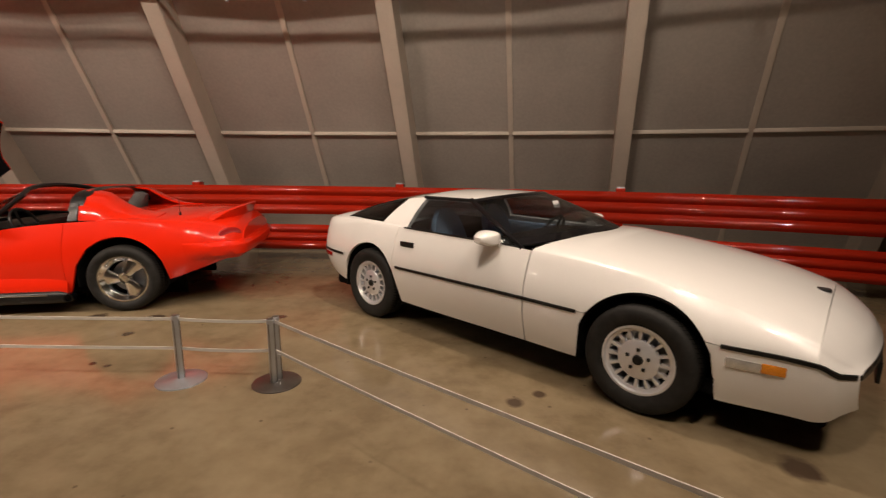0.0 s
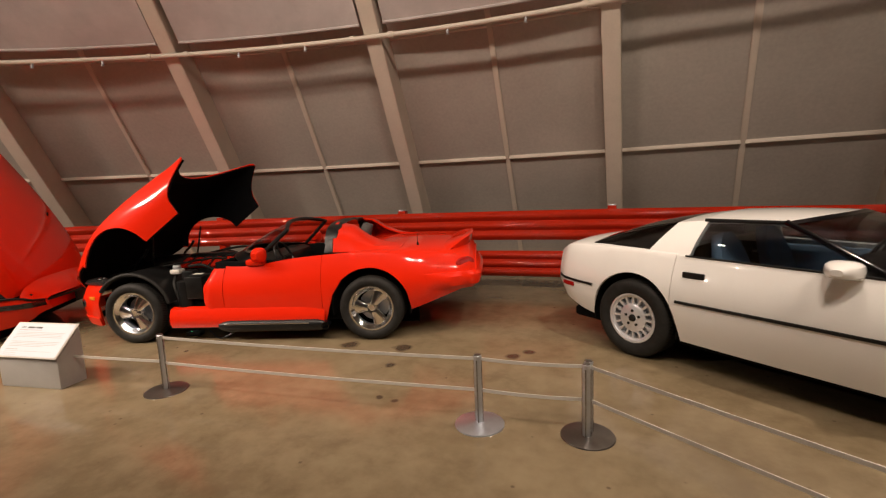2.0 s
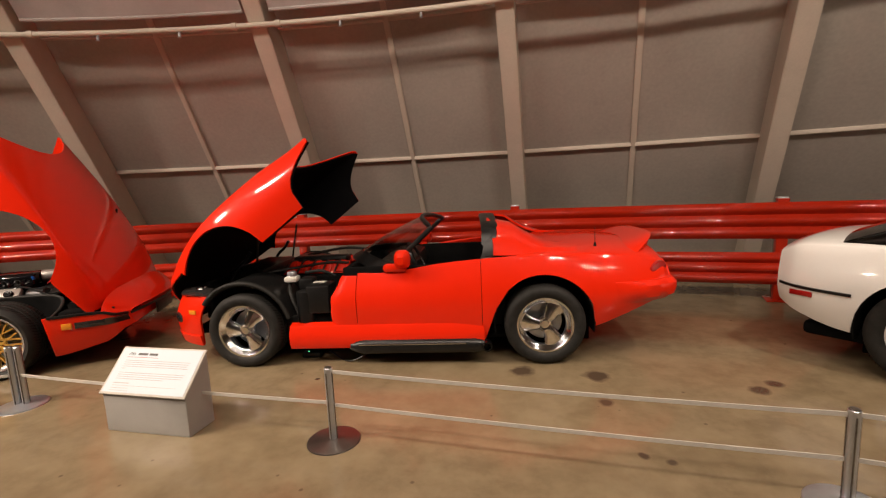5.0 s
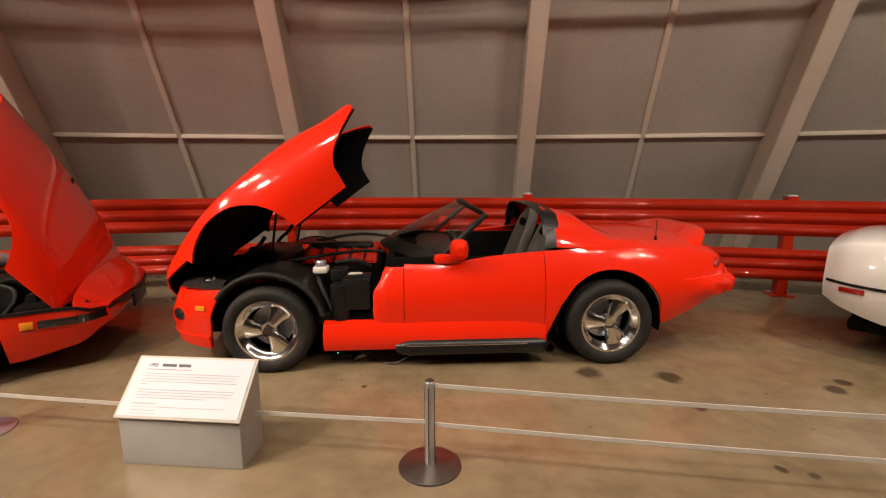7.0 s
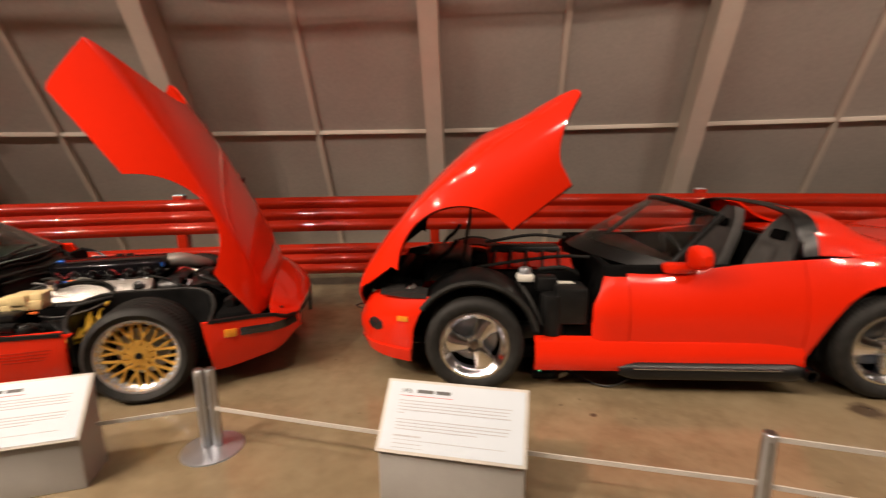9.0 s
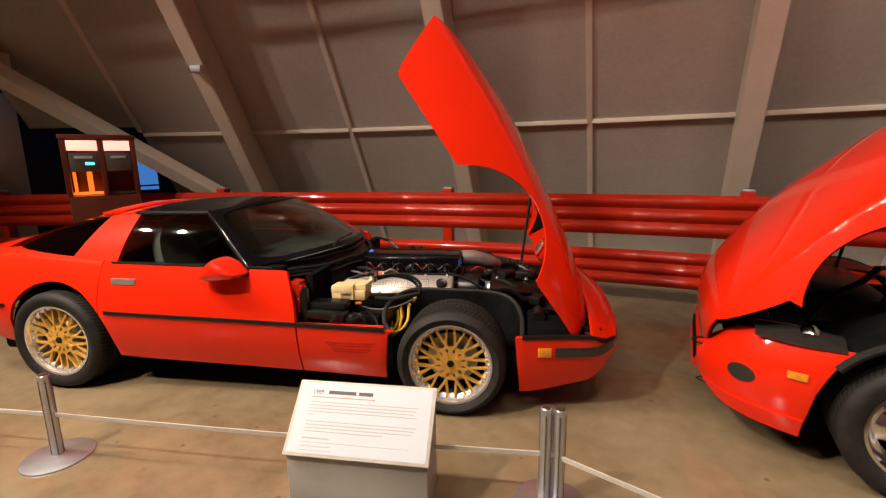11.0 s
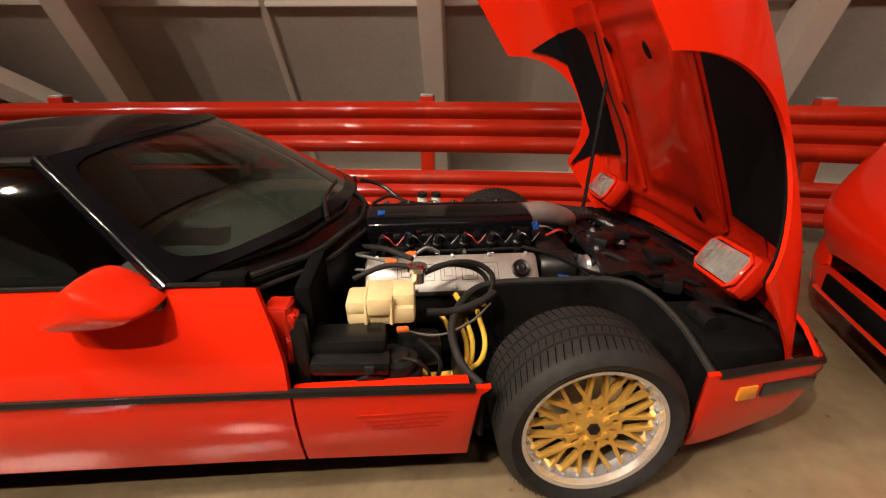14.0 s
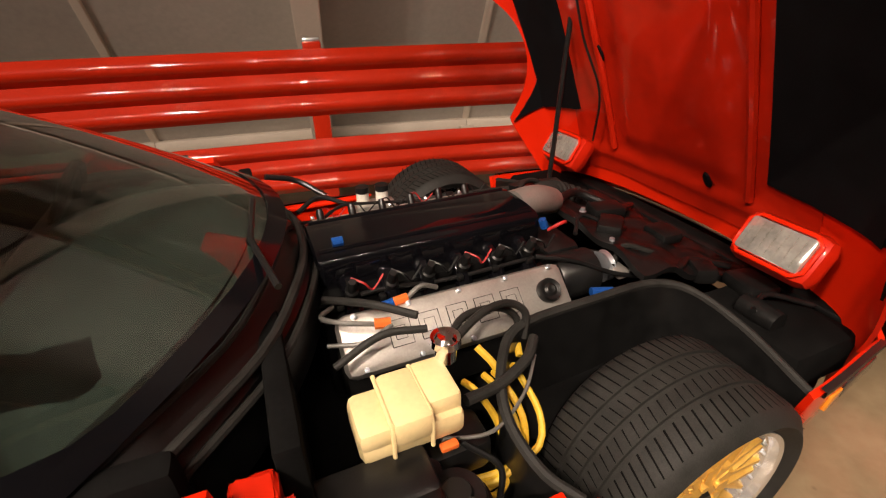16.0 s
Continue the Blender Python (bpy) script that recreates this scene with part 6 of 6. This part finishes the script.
# ---- barriers, labels and fittings ----
BELT = mat("belt_grey", (0.52, 0.49, 0.44), 0.6, 0, 0.08, 20, 300, 0.2)
SIGN_GREY = mat("sign_grey", (0.36, 0.35, 0.33), 0.42, 0.2, 0.05, 8, 200, 0.05)
PAPER = mat("paper_white", (0.50, 0.56, 0.62), 0.5, 0, 0.02, 8, 300, 0.03)
INK = mat("ink", (0.10, 0.10, 0.10), 0.7, 0, 0.1, 50, 200)
INK_PALE = mat("ink_pale", (0.40, 0.40, 0.41), 0.7, 0, 0.1, 50, 200)
INK_RED = mat("ink_red", (0.55, 0.12, 0.10), 0.7, 0, 0.1, 50, 200)
STEEL_DARKENED = mat("steel_darkened", (0.20, 0.18, 0.16), 0.32, 0.9, 0.15, 8, 150, 0.1)
BANNER = mat("banner_cloth", (0.50, 0.45, 0.44), 0.6, 0, 0.18, 1.3, 200, 0.05)


def stanchion(x, y, dark=False, twin=0.0, turn=0.0):
    s = thing("stanchion", pose(x, y, 0, 0, 0, turn), "low %s barrier post on a round floor plate" % ("steel, reflection-darkened" if dark else "brushed steel"), "barrier post", "posts of the low barrier")
    for dx in ((-twin / 2, twin / 2) if twin else (0,)):
        m = Matrix.Translation((dx, 0, 0))
        p = part("pole", lathe([(0.0, 0.448), (0.020, 0.448), (0.0235, 0.444), (0.0235, 0.02)], 24, None, m, "z"), STEEL, s)
        for k in range(4):
            a = math.pi / 2 * k
            part("slot", box((0.006, 0.006, 0.40), (dx + 0.0235 * math.cos(a), 0.0235 * math.sin(a), 0.22), 0.001), STEEL_DARKENED, p)
        part("cap", lathe([(0.0, 0.452), (0.019, 0.452), (0.021, 0.447)], 20, None, m, "z"), STEEL_DARKENED, p)
    # all plates are steel; the dark ones have a brown reflection painted in
    part("base_plate", lathe([(0.0, 0.022), (0.03, 0.020), (0.14, 0.010), (0.152, 0.007), (0.155, 0.001)], 48, None, None, "z"), STEEL_DARKENED if dark else STEEL, s)
    return s


def belt(a, b, z):
    t = thing("barrier_cord", pose(a[0], a[1], 0), "flat grey elastic cord stretched between barrier posts", "barrier cord", "cords of the low barrier")
    n = 12
    rows = []
    d = Vector((b[0] - a[0], b[1] - a[1], 0))
    side = Vector((-d.y, d.x, 0)).normalized() * 0.003
    for i in range(n + 1):
        u = i / n
        p = d * u + Vector((0, 0, z - 0.010 * 4 * u * (1 - u)))
        rows.append([p + side + Vector((0, 0, -0.010)), p + side + Vector((0, 0, 0.010)), p - side + Vector((0, 0, 0.010)), p - side + Vector((0, 0, -0.010))])
    part("cord", grid(rows, None, True), BELT, t)


P_LEFT, P_M, P_0, P_1, P_2, P_3 = (-7.56, 1.71), (-5.56, 3.11), (-3.05, 3.345), (-0.585, 3.51), (0.055, 3.545), (2.75, 1.78)
stanchion(*P_LEFT)
stanchion(*P_M, twin=0.055, turn=30)
stanchion(*P_0, dark=True)
stanchion(*P_1)
stanchion(*P_2, dark=True, twin=0.05, turn=80)
stanchion(*P_3, dark=True)
for a, b in ((P_0, P_1), (P_1, P_2), (P_2, P_3)):
    belt(a, b, 0.425)
    belt(a, b, 0.225)
for a, b in ((P_LEFT, P_M), (P_M, P_0), (P_LEFT, (-9.6, 0.3))):
    belt(a, b, 0.235)


def lettering(text, size, material, parent, m, depth=0.0006):
    cu = bpy.data.curves.new("lettering", "FONT")
    cu.body, cu.size, cu.extrude = text, size, depth
    tmp = bpy.data.objects.new("lettering", cu)
    scene.collection.objects.link(tmp)
    bpy.context.view_layer.update()
    me = bpy.data.meshes.new_from_object(tmp.evaluated_get(bpy.context.evaluated_depsgraph_get()))
    bpy.data.objects.remove(tmp)
    me.materials.clear()
    me.materials.append(material)
    ob = new("lettering", me)
    ob.parent = parent
    ob.matrix_local = m
    return ob


def label_stand(left, right, title, bars, w):
    """left, right: the front lower corners of the sloping panel on the floor plan."""
    a, b = Vector((*left, 0)), Vector((*right, 0))
    yaw = math.degrees(math.atan2(b.y - a.y, b.x - a.x))
    s = thing("label_stand", pose(a.x, a.y, 0, 0, 0, yaw), "white printed label on a low grey sloping stand", "label stand", "labels before the cars")
    w = (b - a).length
    bm = prism([(0.012, 0.0), (0.225, 0.0), (0.225, 0.455), (0.012, 0.245)], w - 0.02, None, Matrix(((0, 1, 0, 0.01), (1, 0, 0, 0), (0, 0, 1, 0), (0, 0, 0, 1))))
    bmesh.ops.bevel(bm, geom=bm.edges[:], offset=0.003, segments=1, affect="EDGES")
    part("case", bm, SIGN_GREY, s, "grey metal case")
    tilt = pose(0, 0, 0.250, 45, 0, 0)
    h = 0.318
    pan = part("panel", box((w, h, 0.010), (w / 2, h / 2, 0.004), 0.003), BELT, s, "grey translucent acrylic plate")
    pan.matrix_local = tilt
    part("sheet", box((w - 0.03, h - 0.026, 0.002), (w / 2, h / 2, 0.0105)), PAPER, pan, "printed white sheet", smooth=False)
    lettering(title, 0.026, INK, pan, pose(0.07, h - 0.060, 0.0122))
    x = 0.07 + 0.075
    for bw in bars:
        part("text_bar", box((bw, 0.015, 0.001), (x + bw / 2, h - 0.0505, 0.0122)), INK, pan, smooth=False)
        x += bw + 0.012
    part("rule", box((x - 0.07, 0.0025, 0.001), (0.07 + (x - 0.07) / 2, h - 0.073, 0.0122)), INK_RED, pan, smooth=False)
    y = h - 0.095
    for lines, last in ((5, 0.06), (4, 0.72)):
        for i in range(lines):
            wl = (w - 0.14) * (last if i == lines - 1 else 1.0 - 0.015 * ((i * 7) % 3))
            part("text_bar", box((wl, 0.0035, 0.001), (0.07 + wl / 2, y, 0.0122)), INK_PALE, pan, smooth=False)
            y -= 0.0135
        y -= 0.014
    for wl, hh, mm in ((0.12, 0.006, INK_PALE), (w - 0.16, 0.002, INK_PALE), (0.13, 0.003, INK_PALE), (0.14, 0.002, INK_PALE)):
        part("text_bar", box((wl, hh, 0.001), (0.07 + wl / 2, y, 0.0122)), mm, pan, smooth=False)
        y -= 0.016
    return s


label_stand((-4.552, 3.034), (-3.918, 3.115), "1993", (0.075, 0.065), 0.63)
label_stand((-6.376, 2.330), (-5.862, 2.684), "1989", (0.125, 0.065), 0.61)

# sprinkler pipe along the ribs
pipe = thing("sprinkler_pipe", pose(0, 0, 0), "painted steel sprinkler pipe clipped to the wall ribs", "pipe")
part("pipe", tube([dome(a, 16.13, 3.33) for a in [FIRST + STEP / 4 * k for k in range(-24, 8)]], 0.030, 12), STEEL_PAINT, pipe)
for k in range(-6, 2):
    a = FIRST + STEP * k
    for da in (-0.9, 0.9):
        part("coupling", tube([dome(a + da - 0.10, 16.13, 3.33), dome(a + da + 0.10, 16.13, 3.33)], 0.042, 12), STEEL_PAINT, pipe)
    part("clip", box((0.03, 0.16, 0.05), dome(a, 16.19, 3.33), 0.006, turn=Matrix.Rotation(-radians(a), 4, "Z")), STEEL_PAINT, pipe)
    for da in (0.35, 0.68):
        h = part("sprinkler_head", tube([dome(a + STEP * da, 16.13, 3.33), dome(a + STEP * da, 16.11, 3.245)], [0.012, 0.018], 8), STEEL, pipe)
        part("deflector", lathe([(0, 0.004), (0.022, 0.003), (0.022, 0.0)], 12, None, Matrix.Translation(dome(a + STEP * da, 16.105, 3.238)), "z"), STEEL, h)

# banners between the ribs
for k in range(-5, 2):
    a0, a1 = FIRST + STEP * k + 0.55, FIRST + STEP * (k + 1) - 0.55
    z0, z1 = 3.50, 5.60
    org = dome((a0 + a1) / 2, r_major(z0), z0)
    ban = thing("banner", pose(*org), "pale printed fabric banner stretched between the wall ribs", "banner", "banners on the dome wall")
    rows = []
    for i in range(7):
        u = i / 6
        z = z0 + (z1 - z0) * u
        e0, e1 = dome(a0, r_major(z) + 0.10, z), dome(a1, r_major(z) + 0.10, z)
        rows.append([e0.lerp(e1, j / 12) - org - Vector((0, 0, 0.02 * math.sin(math.pi * j / 12) * (1 - u))) for j in range(13)])
    part("cloth", thick(grid(rows), 0.012), BANNER, ban)
    part("hem", tube([p - Vector((0, 0, 0.01)) for p in rows[0]], 0.022, 8), BANNER, ban)
    mid = (a0 + a1) / 2
    up = (dome(mid, r_major(4.5), 4.5) - dome(mid, r_major(3.5), 3.5)).normalized()
    rt = Vector((math.cos(radians(mid)), -math.sin(radians(mid)), 0))
    nm = rt.cross(up)
    base = dome(mid, r_major(3.84) + 0.055, 3.84) - org
    m = Matrix((rt, up, nm)).transposed().to_4x4()
    m.translation = base
    lettering("ENTHUSIAST", 0.085, INK, ban, m @ pose(-0.29, 0, 0))
    for y, wl, hh in ((0.15, 0.9, 0.10), (-0.09, 0.46, 0.035)):
        part("text_bar", box((wl, hh, 0.002), (0, y, 0)), INK_PALE, ban, smooth=False).matrix_local = m

# small security camera on a rib
cam_at = dome(-36.75, r_major(2.52) - 0.05, 2.52)
sec = thing("security_camera", pose(*cam_at), "small white dome security camera fixed to a rib", "camera")
part("housing", tube([(0.06, 0.05, 0), (-0.02, -0.03, 0)], 0.045, 14), PAPER, sec)
part("eye", tube([(-0.02, -0.03, 0), (-0.035, -0.045, -0.01)], 0.034, 14), BLACK_GLOSS, sec)

# ---- the way out, behind the rail ----
def lean_beam(name, a, b, r, label):
    tagged(finish(name, tube([a, b], r, 6), STEEL_PAINT), label, "beam", kind="structure")


lean_beam("trim_brace", (-11.27, 5.55, 0.0), (-13.0, 0.2, 3.88), 0.15, "thick painted raking beam beside the exit")
for x, y, sx, h in ((-13.75, 2.05, 0.40, 2.45), (-15.9, 0.9, 0.4, 2.45)):
    tagged(finish("trim_column", box((sx, 0.40, h), (x, y, h / 2), 0.01), STEEL_PAINT), "painted square column by the exit", "column", kind="structure")
tagged(finish("trim_lintel", box((0.35, 3.4, 0.35), (-13.9, 1.2, 2.62), 0.01, turn=Matrix.Rotation(radians(-60), 4, "Z")), STEEL_PAINT), "painted beam over the exit", "beam", kind="structure")
NAVY = mat("night_wall", (0.012, 0.016, 0.035), 0.35, 0, 0.3, 2, 60, 0.05)
SKYPANE = mat("dusk_pane", (0.10, 0.34, 0.95), 0.2, 0, 0.25, 3, 40, emit=0.5)
wm = pose(-15.2, 4.0, 0, 0, 0, -76)
wall = finish("wall_exit", box((7.0, 0.12, 4.2), (0, 0, 2.1), 0.01), NAVY)
wall.matrix_world = wm
tagged(wall, "dark glazed exit wall at night", "wall", kind="structure")
win = new("window_1")
win.matrix_world = wm
tagged(win, "dark framed window with blue dusk light behind", "window", kind="structure")
pz = part("pane", box((0.62, 0.02, 0.62), (0.02, 0.075, 1.28)), SKYPANE, win)
part("window_sill", box((1.6, 0.10, 0.04), (-0.1, 0.11, 0.96), 0.006), BLACK, win)
for i in range(8):
    part("mullion", box((0.03, 0.05, 3.4), (-2.8 + 0.8 * i, 0.09, 1.8), 0.004), NAVY, win)
for z in (0.5, 1.06, 1.62, 2.18, 2.74, 3.3):
    part("transom", box((6.2, 0.05, 0.03), (0, 0.095, z), 0.004), NAVY, win)

# souvenir press by the rail
WOOD = mat("cabinet_wood", (0.10, 0.022, 0.012), 0.35, 0, 0.25, 8, 60, 0.1, 0.3)
GLOW_PINK = mat("lit_header", (1.0, 0.42, 0.33), 0.4, 0, 0.2, 9, 60, emit=1.6)
GLOW_ORANGE = mat("lit_rod", (1.0, 0.16, 0.02), 0.4, 0, 0.2, 9, 60, emit=1.8)
PANEL_GREY = mat("panel_grey", (0.10, 0.09, 0.08), 0.4, 0.3, 0.2, 12, 100)
LED = mat("led_cyan", (0.1, 0.8, 0.8), 0.4, emit=2.0)
press = thing("vending_cabinet", pose(-11.25, 2.72, 0, 0, 0, 80), "dark red wooden souvenir machine with lit pink headers", "machine")
part("body", box((0.66, 0.34, 1.12), (0, -0.02, 0.56), 0.01), WOOD, press)
part("back", box((0.66, 0.04, 0.66), (0, 0.13, 1.44), 0.006), WOOD, press)
part("top", box((0.70, 0.40, 0.05), (0, 0, 1.765), 0.01), WOOD, press)
for x in (-0.315, 0.015, 0.315):
    part("stile", box((0.05, 0.34, 0.64), (x, -0.02, 1.43), 0.006), WOOD, press)
for x, w in ((-0.15, 0.27), (0.165, 0.24)):
    part("lit_header", box((w, 0.02, 0.11), (x, -0.185, 1.67), 0.006), GLOW_PINK, press, "glowing pink header panel")
    part("control_panel", box((w, 0.03, 0.20), (x, -0.17, 1.49), 0.006), PANEL_GREY, press)
    part("label_bar", box((w * 0.6, 0.004, 0.03), (x, -0.188, 1.545)), INK_PALE, press, smooth=False)
    part("window_pane", box((w, 0.006, 0.24), (x, -0.18, 1.26)), GLASS_CLEAR, press)
    part("tray", box((w, 0.30, 0.02), (x, -0.02, 1.145)), GLOW_ORANGE if x < 0 else PANEL_GREY, press)
part("lit_rod", box((0.05, 0.03, 0.24), (-0.12, -0.10, 1.265), 0.008), GLOW_ORANGE, press, "glowing orange rod")
part("lit_rod", box((0.03, 0.03, 0.24), (-0.255, -0.10, 1.265), 0.008), GLOW_ORANGE, press)
part("display", box((0.08, 0.006, 0.03), (-0.10, -0.188, 1.475)), LED, press, "small cyan digit display")
